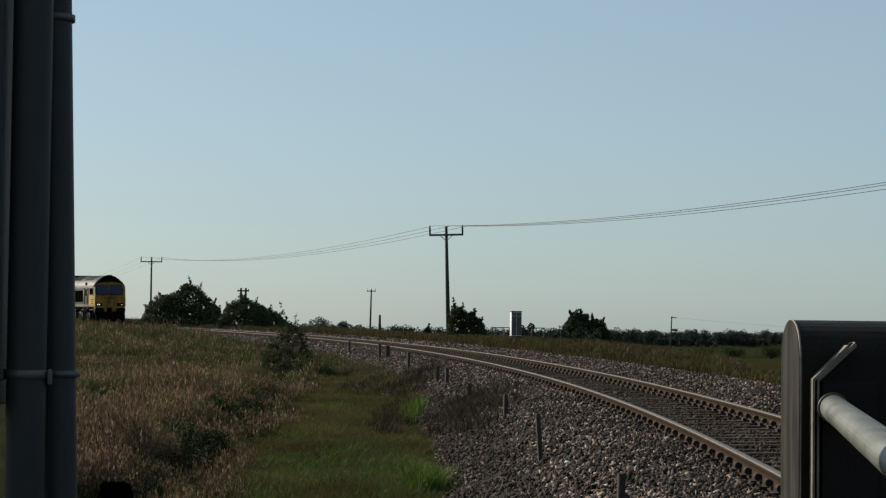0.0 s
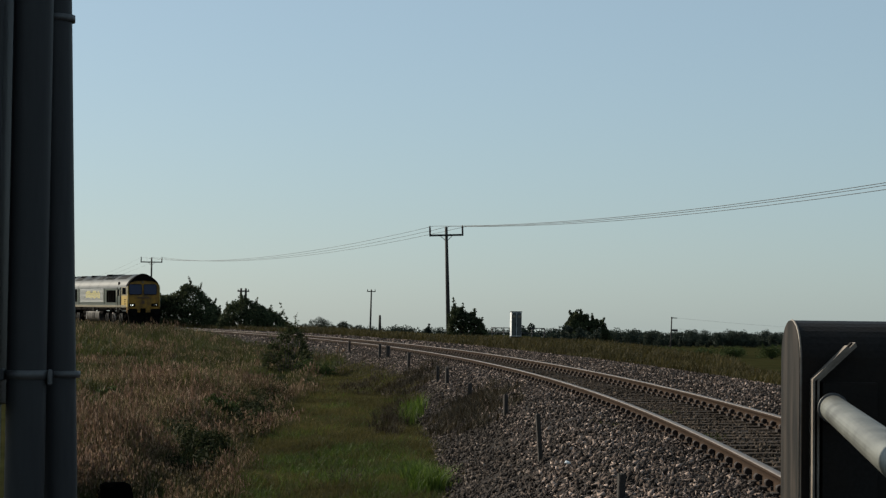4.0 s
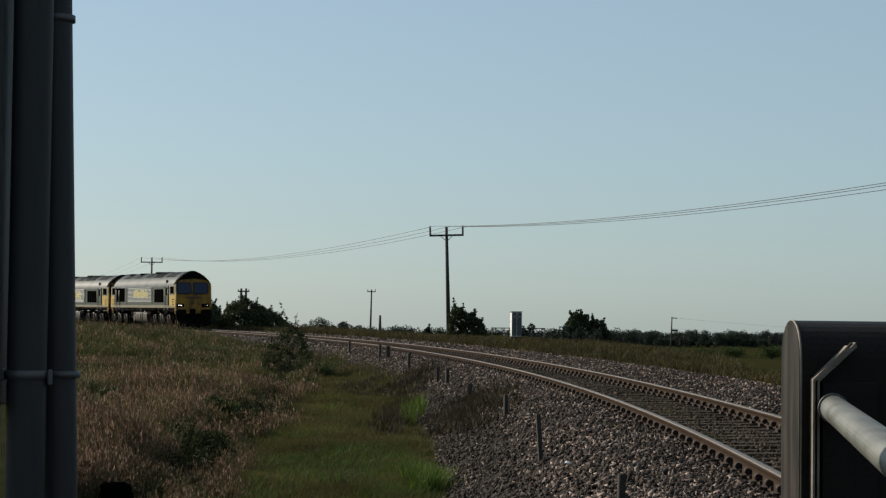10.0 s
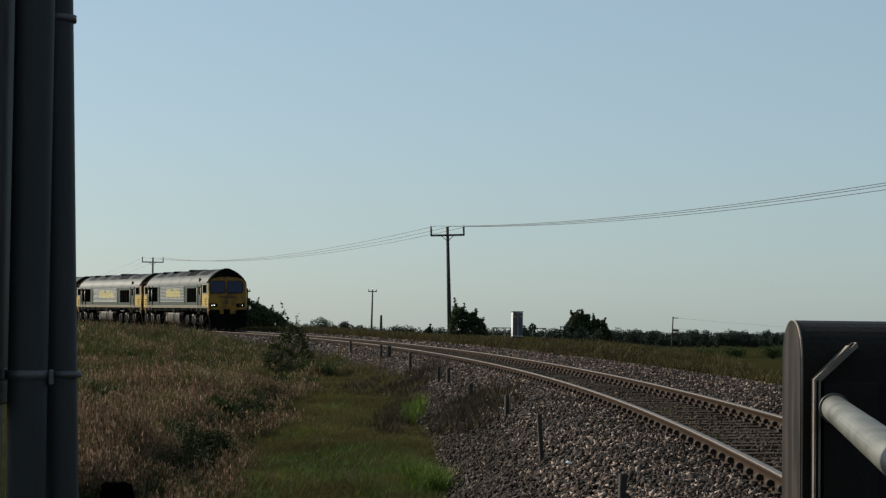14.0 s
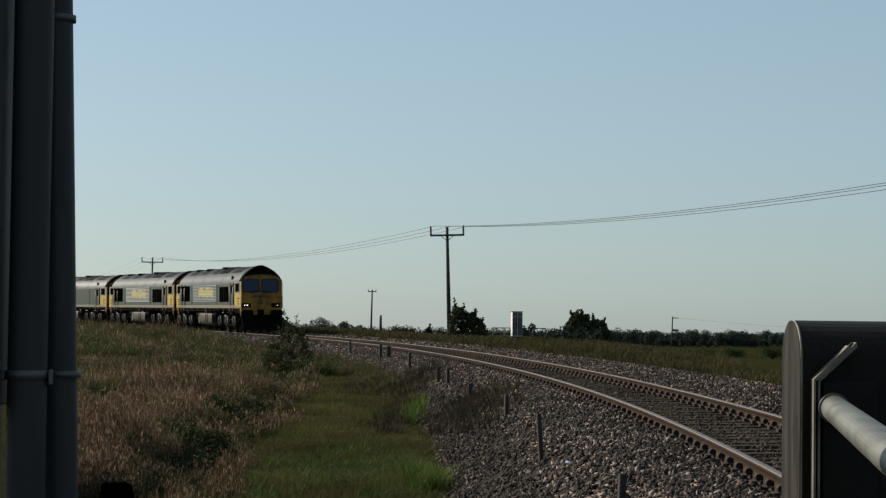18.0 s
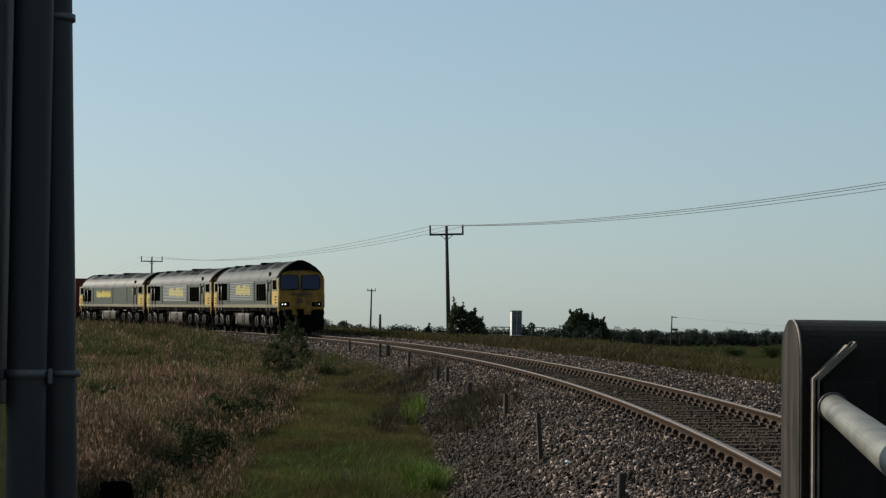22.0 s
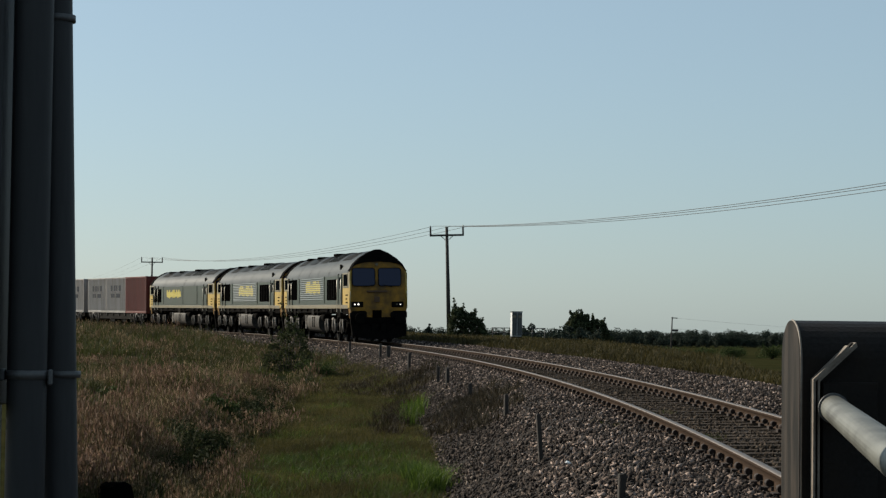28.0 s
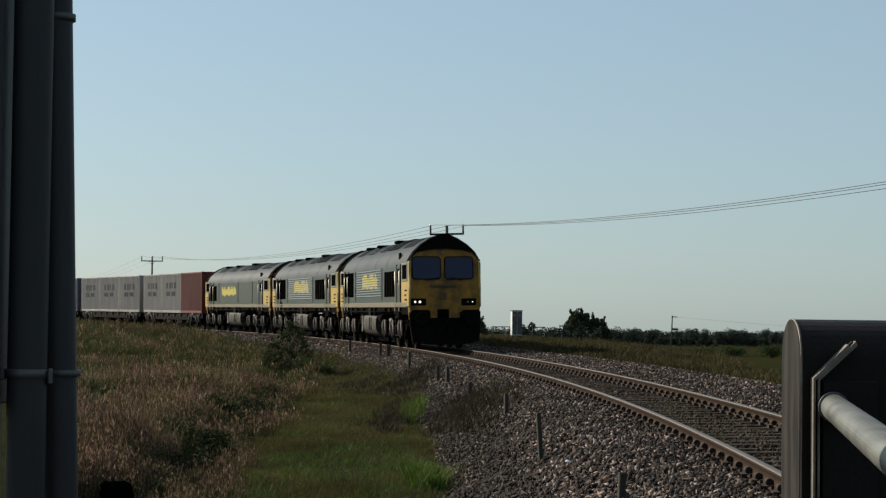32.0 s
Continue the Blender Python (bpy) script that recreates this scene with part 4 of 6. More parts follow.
                    y0, y1 = sorted((sy * (W / 2 - 0.013), sy * (W / 2 - 0.005)))
                    part("lettering", box_bm(x, x + w, y0, y1, z, z + h), M_LETTER, c, "worn unreadable dark lettering")
    return c


WAGON_LEN = 19.75


def wagon():
    """A low flat container wagon on two bogies."""
    w = thing("flat_wagon", "long grimy steel flat wagon carrying three containers", "wagon", "container wagons")
    for sd in (-1, 1):
        bm = bmesh.new()
        y0, y1 = sorted((sd * 1.02, sd * 1.14))
        bm_prism(bm, [(-9.3, 0.74), (-6.4, 0.74), (-5.4, 0.60), (5.4, 0.60), (6.4, 0.74), (9.3, 0.74), (9.3, 1.0), (-9.3, 1.0)], "y", y0, y1)
        part("side_sill", bm, M_BOGIE, w)
        for k in range(10):
            x = -8.6 + 1.9 * k
            part("stake_bracket", box_bm(x, x + 0.16, min(sd * 1.13, sd * 1.24), max(sd * 1.13, sd * 1.24), 0.84, 1.02, 0.015), M_TANK, w)
        for x, dx in ((-2.2, 1.4), (1.6, 1.1), (4.0, 0.6)):
            part("underfloor_box", box_bm(x, x + dx, min(sd * 0.75, sd * 1.06), max(sd * 0.75, sd * 1.06), 0.38, 0.62, 0.02), M_BOGIE, w)
    for k in range(9):
        x = -9.0 + 2.25 * k
        part("cross_member", box_bm(x - 0.1, x + 0.1, -1.02, 1.02, 0.82, 0.98), M_BLACK, w)
    part("centre_sill", box_bm(-9.4, 9.4, -0.25, 0.25, 0.62, 0.97, 0.02), M_BLACK, w)
    for sx in (-1, 1):
        x0, x1 = sorted((sx * 9.3, sx * 9.42))
        part("headstock", box_bm(x0, x1, -1.2, 1.2, 0.72, 1.03, 0.02), M_BLACK, w)
        for sd in (-1, 1):
            bm = bmesh.new()
            bm_tube(bm, (sx * 9.42, sd * 0.865, 0.98), (sx * 9.8, sd * 0.865, 0.98), 0.08, seg=10)
            bm_tube(bm, (sx * 9.8, sd * 0.865, 0.98), (sx * 9.85, sd * 0.865, 0.98), 0.21, seg=14)
            part("buffer", bm, M_BLACK, w)
    wm = wheelset_mesh(0.42)
    for xc in (6.9, -6.9):
        bogie(w, xc, (-1.0, 1.0), 0.42, wm, 0.98)
    return w


LOCO_LEN = 21.3455
loco_a = locomotive("green and yellow diesel locomotive, headlamps lit, leading the train", True, False)
loco_b = locomotive("green and yellow diesel locomotive coupled second in the train", False, False)
loco_c = locomotive("green and yellow diesel locomotive, coupled last, its other side showing", False, True)
wagon_a = wagon()
VEHICLES = [(loco_a, 0.0, 6.63, 0.0), (loco_b, LOCO_LEN, 6.63, 0.0), (loco_c, 2 * LOCO_LEN, 6.63, 0.0)]   # thing, distance behind, half pivot spacing, height
FIRST = 2 * LOCO_LEN + LOCO_LEN / 2 + WAGON_LEN / 2 + 0.15


def copy_wagon(src):
    w = copy_thing(src, Matrix.Identity(4))
    for fr in w.children:
        for o in fr.children:
            if o.name.startswith("wheelset"):
                WHEELS.append((o, o.location.x, o.location.y, o.location.z, 0.42))
    return w


red = container(M_RED, False, "red-brown corrugated steel shipping container on a flat wagon")
grey = container(M_GREY, True, "light grey corrugated shipping container with worn dark lettering")
blue = container(M_BLUE, False, "navy blue corrugated shipping container on a flat wagon")
used = set()
for k, kinds in enumerate(((red, grey, grey), (grey, grey, grey), (blue, blue, grey))):
    w = wagon_a if k == 0 else copy_wagon(wagon_a)
    behind = FIRST + k * WAGON_LEN
    VEHICLES.append((w, behind, 6.9, 0.0))
    for j, src in enumerate(kinds):
        c = src if src not in used else copy_thing(src, Matrix.Identity(4))
        used.add(src)
        VEHICLES.append((c, (behind, 6.9, (1 - j) * 6.13), None, 1.045))


# distance of the leading face up the line, by time
RUN = [(0, 83.45), (5, 70.5), (10, 57.9), (15, 45.27), (20, 31.6), (25, 14.73), (29, -1.2), (32, -14.62)]


def run(t):
    """Natural cubic through RUN."""
    xs, ys = np.array(RUN, float).T
    n, h = len(xs), np.diff(xs)
    A, b = np.eye(n), np.zeros(n)
    for i in range(1, n - 1):
        A[i, i - 1], A[i, i], A[i, i + 1] = h[i - 1], 2 * (h[i - 1] + h[i]), h[i]
        b[i] = 6 * ((ys[i + 1] - ys[i]) / h[i] - (ys[i] - ys[i - 1]) / h[i - 1])
    M = np.linalg.solve(A, b)
    i = int(np.clip(np.searchsorted(xs, t) - 1, 0, n - 2))
    d = t - xs[i]
    B = (ys[i + 1] - ys[i]) / h[i] - h[i] * (2 * M[i] + M[i + 1]) / 6
    return float(ys[i] + B * d + M[i] / 2 * d * d + (M[i + 1] - M[i]) / (6 * h[i]) * d ** 3)


def vehicle_pose(s_mid, half, up=0.0, along=0.0):
    a, b = Vector(on_line(s_mid - half)), Vector(on_line(s_mid + half))
    fwd = (a - b).normalized()
    side = Vector((0, 0, 1)).cross(fwd).normalized()
    upv = fwd.cross(side)
    m = Matrix((fwd, side, upv)).transposed().to_4x4() @ Matrix.Rotation(CANT, 4, "X")
    return Matrix.Translation((a + b) / 2) @ m @ Matrix.Translation((along, 0, up))


def motions():
    times = [i * 0.5 for i in range(65)]
    s0 = {t: run(t) + 10.2 for t in times}
    for ob, behind, half, up in VEHICLES:
        if half is None:
            behind, half, along = behind
        else:
            along = 0.0
        walk(ob, [(t, vehicle_pose(s0[t] + behind, half, up, along)) for t in times])
    # wheels: a row for each 75 degrees or so of turn
    for radius in (0.53, 0.42):
        rows, last = [], None
        for k in range(961):
            t = k / 30
            turn = (run(0) - run(t)) / radius
            if last is None or turn - last > radians(72) or k == 960:
                rows.append((t, turn))
                last = turn
        for ob, x, y, z, r in WHEELS:
            if r == radius:
                walk(ob, [(t, Matrix.Translation((x, y, z)) @ Matrix.Rotation(a, 4, "Y")) for t, a in rows])




# ---- overhead line poles and wires ----
def line_pole(x, y, z0, height, arm, label, lean=0.0, turn=0.0, pins=0.72):
    p = thing("power_pole", label, "pole", "power line poles", m=pose(x, y, z0, 0, lean, turn))
    bm = bmesh.new()
    bm_path(bm, [(0, 0, -0.6), (0, 0, height * 0.4), (0, 0, height)], [0.19, 0.165, 0.12], 12)
    part("shaft", bm, M_WOOD, p)
    zc = height - pins
    part("crossarm", box_bm(-arm / 2, arm / 2, -0.2, -0.06, zc - 0.08, zc + 0.08, 0.015), M_WOOD, p)
    for sg in (-1, 1):
        part("end_upright", box_bm(sg * (arm / 2 - 0.07) - 0.075, sg * (arm / 2 - 0.07) + 0.075, -0.2, -0.06, zc + 0.06, zc + pins - 0.05, 0.02), M_INSUL, p)
        bm = bmesh.new()
        bm_tube(bm, (sg * 0.5, -0.13, zc - 0.06), (sg * 0.1, -0.13, zc - 0.42), 0.03, seg=6)
        part("brace", bm, M_WOOD, p)
        bm = bmesh.new()
        for q in range(3):
            bm_tube(bm, (sg * (arm / 2 - 0.07), -0.13, zc + pins - 0.05 + 0.05 * q), (sg * (arm / 2 - 0.07), -0.13, zc + pins - 0.01 + 0.05 * q), 0.07, 0.04, seg=10)
        part("insulator", bm, M_INSUL, p)
    return p


def wire(a, b, sag, r=0.014, n=22):
    pts = []
    for k in range(n + 1):
        t = k / n
        p = Vector(a).lerp(Vector(b), t)
        p.z -= sag * 4 * t * (1 - t)
        pts.append(p)
    bm = bmesh.new()
    bm_path(bm, pts, [r] * len(pts), 5)
    return bm


POLE_A, POLE_B, POLE_C, POLE_D = (0.507, 172.0, 0.9), (-45.2, 320.0, 0.0), (46.0, 26.0, -1.6), (-92.0, 470.0, -1.0)
line_pole(*POLE_A, 9.42, 2.85, "tall dark wooden power pole with a crossarm", lean=-1.9)
line_pole(*POLE_B, 12.75, 3.35, "distant dark wooden power pole with a crossarm")
line_pole(*POLE_C, 14.1, 2.85, "dark wooden power pole beside the field")
line_pole(*POLE_D, 13.5, 3.3, "far dark wooden power pole")
wires = thing("power_line", "thin black overhead power wires sagging between poles", "power line")
TOPS = [(POLE_D, 13.4, 3.3), (POLE_B, 12.7, 3.35), (POLE_A, 9.38, 2.85), (POLE_C, 14.05, 2.85)]
for (pa, ha, wa), (pb, hb, wb), sg in ((TOPS[0], TOPS[1], 2.0), (TOPS[1], TOPS[2], 1.5), (TOPS[2], TOPS[3], 2.4)):
    for u in (-1, 0, 1):
        ax, bx = u * (wa / 2 - 0.07), ((-0.5, -0.42, 0.5)[u + 1] if pb is POLE_C else u) * (wb / 2 - 0.07)
        part("wire", wire((pa[0] + ax, pa[1] - 0.13, pa[2] + ha + 0.06), (pb[0] + bx, pb[1] - 0.13, pb[2] + hb + 0.06), sg, 0.018 if pb is POLE_C else 0.016 if pb is POLE_A else 0.009), M_WIRE, wires)

# the smaller poles farther off
def small_pole(x, y, z0, h, arm, label, lean=0.0, twin=False):
    p = thing("utility_pole", label, "pole", m=pose(x, y, z0, 0, lean, 0))
    bm = bmesh.new()
    bm_path(bm, [(0, 0, -0.5), (0, 0, h * 0.5), (0, 0, h)], [0.2, 0.17, 0.13], 10)
    part("shaft", bm, M_WOOD, p)
    if twin:
        bm = bmesh.new()
        bm_path(bm, [(0.6, 0, -0.5), (0.6, 0, h * 0.5), (0.6, 0, h)], [0.2, 0.17, 0.13], 10)
        part("shaft", bm, M_WOOD, p)
    if arm:
        c = 0.3 if twin else 0.0
        part("crossarm", box_bm(c - arm / 2, c + arm / 2, -0.2, -0.05, h - 0.45, h - 0.28, 0.01), M_WOOD, p)
        for k in (-1, 0, 1) if not twin else (-1, -0.4, 0.4, 1):
            bm = bmesh.new()
            bm_tube(bm, (c + k * (arm / 2 - 0.1), -0.12, h - 0.3), (c + k * (arm / 2 - 0.1), -0.12, h - 0.1 if twin else h + 0.15), 0.05 if twin else 0.08, 0.04, seg=8)
            part("insulator", bm, M_INSUL, p)
    return p


small_pole(-14.36, 410, 1.2, 8.9, 1.7, "distant slim wooden pole with a short crossarm", lean=0.9)
small_pole(-7.6, 250, 0.8, 2.8, 0, "short dark marker post standing in the verge")
small_pole(-25.6, 262, 0.6, 6.3, 1.5, "distant twin wooden pole with a common crossarm", twin=True)
eq = small_pole(53.4, 485, -2.9, 9.1, 0, "distant wooden pole with small switch equipment", lean=2.0)
part("switch_box", box_bm(-0.1, 1.5, -0.35, 0.0, 5.7, 6.2, 0.03), M_WOOD, eq)
part("top_bracket", box_bm(-0.2, 1.2, -0.15, 0.05, 8.75, 8.95, 0.02), M_WOOD, eq)
fw = thing("far_wires", "faint thin wires of a distant line", "power line")
for dz in (8.9, 6.4):
    part("wire", wire((53.6, 484.8, -2.9 + dz), (190, 620, -5.6 + dz), 1.5, 0.014), M_WIRE, fw)


# ---- equipment cabinet with its railing, outside the bend ----
def cabinet(x, y, z):
    h = thing("equipment_cabinet", "tall white trackside equipment cabinet, its doors coloured grey for shade", "cabinet", m=pose(x, y, z, 0, 0, 8))
    part("body", box_bm(-0.37, 0.37, -0.36, 0.36, 0.12, 1.88, 0.02), M_HUTWHITE, h)
    part("plinth", box_bm(-0.41, 0.41, -0.40, 0.40, -0.9, 0.14, 0.02), M_BOXEDGE, h)
    part("roof", box_bm(-0.40, 0.40, -0.42, 0.42, 1.88, 1.95, 0.02), M_HUTGREY, h)
    for sg in (-1, 1):
        d = part("door", box_bm(min(sg * 0.015, sg * 0.36), max(sg * 0.015, sg * 0.36), -0.39, -0.36, 0.18, 1.84, 0.01), M_HUTGREY, h)
        part("handle", box_bm(sg * 0.08 - 0.015, sg * 0.08 + 0.015, -0.42, -0.39, 0.9, 1.1, 0.005), M_BLACK, d)
        part("vent", box_bm(min(sg * 0.1, sg * 0.32), max(sg * 0.1, sg * 0.32), -0.40, -0.39, 1.5, 1.65, 0.004), M_STRIPE, d)
    return h


HUT = (5.3, 150.0, 1.12)
cabinet(*HUT)
rl = thing("handrail_fence", "low dark tubular handrail beside the cabinet", "railing")
for x in (3.6, 4.45, 6.5, 7.4):
    bm = bmesh.new()
    bm_tube(bm, (x, 150.4, 0.5), (x, 150.4, 1.88), 0.035, seg=8)
    part("post", bm, M_PIPE, rl)
for z in (1.86, 1.5):
    bm = bmesh.new()
    bm_tube(bm, (3.55, 150.4, z), (7.45, 150.4, z), 0.03, seg=8)
    part("rail", bm, M_PIPE, rl)


# ---- dark pipes beside the camera ----
def pipes():
    p = thing("pipe_stack", "pair of dark grey vertical pipes strapped to a post", "pipes")
    for x0, x1, y, r in ((-0.6015, -0.6025, 3.0, 0.0287), (-0.493, -0.603, 3.06, 0.0268)):
        bm = bmesh.new()
        bm_path(bm, [(x0 + (x1 - x0) * 0.857 * k / 60, y, -1.3 + 3.17 * k / 60) for k in range(61)], [r] * 61, 48)
        part("pipe", bm, M_PIPE, p, "dark grey painted steel pipe")
    # unseen width, depth and height are added to keep sun off the pipes
    part("backing_board", box_bm(-1.05, -0.636, 2.95, 3.2, 1.186, 2.0, 0.003), M_PIPE, p, "dark backing board, enlarged out of view to shade the pipes")
    part("board_post", box_bm(-0.74, -0.69, 3.20, 3.25, -1.3, 1.95, 0.004), M_PIPE, p)
    for z, m, x2 in ((1.230, M_CLAMP, -0.5625), (1.758, M_CLAMP, -0.580)):
        if z < 1.5:
            bm = bmesh.new()
            bm_tube(bm, (-0.602, 3.0, z - 0.0065), (-0.602, 3.0, z + 0.0065), 0.0303, seg=28)
            part("clamp", bm, m, p, "thin metal strap")
        bm = bmesh.new()
        bm_tube(bm, (x2, 3.06, z - 0.005), (x2, 3.06, z + 0.005), 0.0275, seg=28)
        part("clamp", bm, m, p, "thin metal strap")
        if z > 1.5:
            continue
        part("clamp_lug", box_bm(-0.571, -0.566, 2.99, 3.01, z - 0.015, z + 0.008, 0.002), m, p)
        part("clamp_lug", box_bm(-0.639, -0.632, 2.98, 3.0, z - 0.009, z + 0.009, 0.002), M_CLAMP, p)


pipes()


# ---- black barrier housing with bracket and handrail tube ----
def barrier():
    b = thing("barrier_box", "black steel barrier housing with a rounded top and pale bracket", "barrier")
    y0, y1, zt, x0 = 3.90, 4.105, 1.331, 0.6755
    prof = [(y1, -0.9)]
    for k in range(17):
        a = math.pi * k / 16
        prof.append(((y0 + y1) / 2 + (y1 - y0) / 2 * math.cos(a), zt - 0.07 + 0.07 * math.sin(a)))
    prof.append((y0, -0.9))
    bm = bmesh.new()
    bm_prism(bm, prof, "x", x0 + 0.004, 1.75)
    part("housing", bm, M_BOXBLACK, b, "black painted housing with a rounded top")
    bm = bmesh.new()
    bm_prism(bm, prof, "x", x0 - 0.003, x0 + 0.004)
    part("end_plate", bm, M_BOXEDGE, b, "weathered brown end plate")
    # rolled lip round the end plate; its pale colour stands in for a highlight
    bm = bmesh.new()
    bm_path(bm, [(x0, p[0], p[1]) for p in prof[9:]], [0.0022] * len(prof[9:]), 6)
    part("lip", bm, M_BRACKET, b)
    # folded bracket: an upright leaf that leans over at the top
    bx = 0.693
    zk = 1.220
    # the black middle sheet stands in for shadow between the two pale ones
    for dx, dy, w, m in ((0.0, 0.0, 0.004, M_BRACKET), (0.0042, 0.012, 0.0045, M_BOXBLACK), (0.0090, 0.004, 0.004, M_BRACKET)):
        bm = bmesh.new()
        ln = 0.064 if dx == 0.0 else 0.070
        out = [(bx + dx, -0.8), (bx + dx + w, -0.8), (bx + dx + w, zk - 0.004), (bx + dx + w + ln, zk + ln - 0.008), (bx + dx + ln + w * 0.2, zk + ln), (bx + dx, zk)]
        bm_prism(bm, out, "y", 3.868 + dy, 3.90)
        part("bracket", bm, m, b, "folded steel bracket: pale edges, black filler for the gap's shadow")
    part("bracket_web", box_bm(bx + 0.02, bx + 0.125, 3.885, 3.90, -0.8, 1.215, 0.002), M_BOXBLACK, b)
    bm = bmesh.new()
    a, c = Vector((0.729, 3.86, 1.167)), Vector((0.553, 2.57, 1.157))
    end = a + (c - a) * 2.3
    bm_tube(bm, a, end, 0.0245, seg=28)
    part("handrail_tube", bm, M_GALV, b, "galvanised steel handrail tube")
    bm = bmesh.new()
    bm_tube(bm, a + (a - c).normalized() * 0.012, a + (c - a).normalized() * 0.022, 0.0285, seg=28)
    part("tube_collar", bm, M_CLAMP, b)
    bm = bmesh.new()
    bm_tube(bm, (end.x, end.y, end.z), (end.x, end.y, -0.9), 0.0265, seg=20)
    part("handrail_leg", bm, M_GALV, b)


barrier()


# ---- short stakes along the foot of the ballast ----
def stakes():
    rng = random.Random(4)
    for x, y, h, r, lean in STAKES:
        z = float(ground_z(np.array([x]), np.array([y]))[0])
        s, d = line_coords(np.array([x]), np.array([y]))
        z = max(z, float(on_line(s, d)[2][0] + bed_up(s, d)[0]) if abs(d[0]) < 3.7 else z)
        st = thing("wooden_stake", "short weathered wooden stake standing in the ballast", "stake", "stakes along the line", m=pose(x, y, z, 0, lean, rng.uniform(0, 90)))
        bm = box_bm(-r, r, -r, r, -0.2, h, r * 0.3)
        for v in bm.verts:
            if v.co.z > h - 0.05:
                v.co.x += rng.uniform(-0.006, 0.006)
                v.co.z += rng.uniform(-0.02, 0.01)
        part("shaft", bm, M_STAKE, st)


STAKES = [(1.17, 24.4, 0.57, 0.024, -4), (1.52, 17.5, 0.24, 0.03, 2), (1.06, 34.4, 0.36, 0.035, 0), (0.56, 41.7, 0.36, 0.035, 0), (0.12, 49.4, 0.42, 0.04, 0),
          (-0.11, 51.6, 0.42, 0.035, -4), (-1.01, 62.1, 0.46, 0.045, 0), (-1.87, 71.0, 0.42, 0.07, 0), (-2.19, 72.5, 0.5, 0.045, 0), (-3.68, 81.8, 0.45, 0.045, 0)]
stakes()

# a dark stump in the grass and a white scrap on the stones
st = thing("tree_stump", "near-black tree stump in the long grass", "stump", m=pose(-3.40, 21.7, -0.55))
bm = bmesh.new()
rs = random.Random(8)
n = 16
rings = []
for z, r in ((-0.2, 0.21), (0.05, 0.195), (0.16, 0.185), (0.23, 0.16), (0.26, 0.10)):
    rings.append([bm.verts.new((r * math.cos(2 * math.pi * k / n) * rs.uniform(0.96, 1.04), r * math.sin(2 * math.pi * k / n), z + rs.uniform(-0.015, 0.015))) for k in range(n)])
for a, c in zip(rings, rings[1:]):
    for k in range(n):
        bm.faces.new((a[k], a[(k + 1) % n], c[(k + 1) % n], c[k]))
bm.faces.new(rings[-1])
part("wood", bm, M_DARK, st)
sc = thing("white_scrap", "small crumpled white scrap lying on the ballast", "litter", m=pose(1.36, 22.3, -0.06, 20, 10, 30))
bm = bmesh.new()
bmesh.ops.create_icosphere(bm, subdivisions=2, radius=0.035)
for v in bm.verts:
    v.co *= rs.uniform(0.6, 1.1)
    v.co.z *= 0.6
part("scrap", bm, M_HUTWHITE, sc)


# ---- plants ----
def leaf_cards(rng, centres, radii, count, size, flat=0.75):
    """Small folded leaves scattered through ellipsoid clumps; returns verts and quads."""
    k = rng.choice(len(centres), count, p=radii ** 2 / (radii ** 2).sum())
    dirn = rng.normal(size=(count, 3))
    dirn /= np.linalg.norm(dirn, axis=1)[:, None]
    rad = radii[k] * rng.uniform(0.35, 1.0, count) ** 0.5
    c = centres[k] + dirn * rad[:, None] * np.array([1, 1, flat])
    R = rotations(rng, count)
    sz = size * rng.uniform(0.6, 1.4, count)
    base = np.array([(-0.5, 0, 0), (0, -0.26, 0.08), (0.5, 0, 0), (0, 0.26, 0.08)])
    v = np.einsum("nij,kj->nki", R, base) * sz[:, None, None] + c[:, None]
    f = np.arange(count * 4).reshape(-1, 4)
    return v.reshape(-1, 3), f


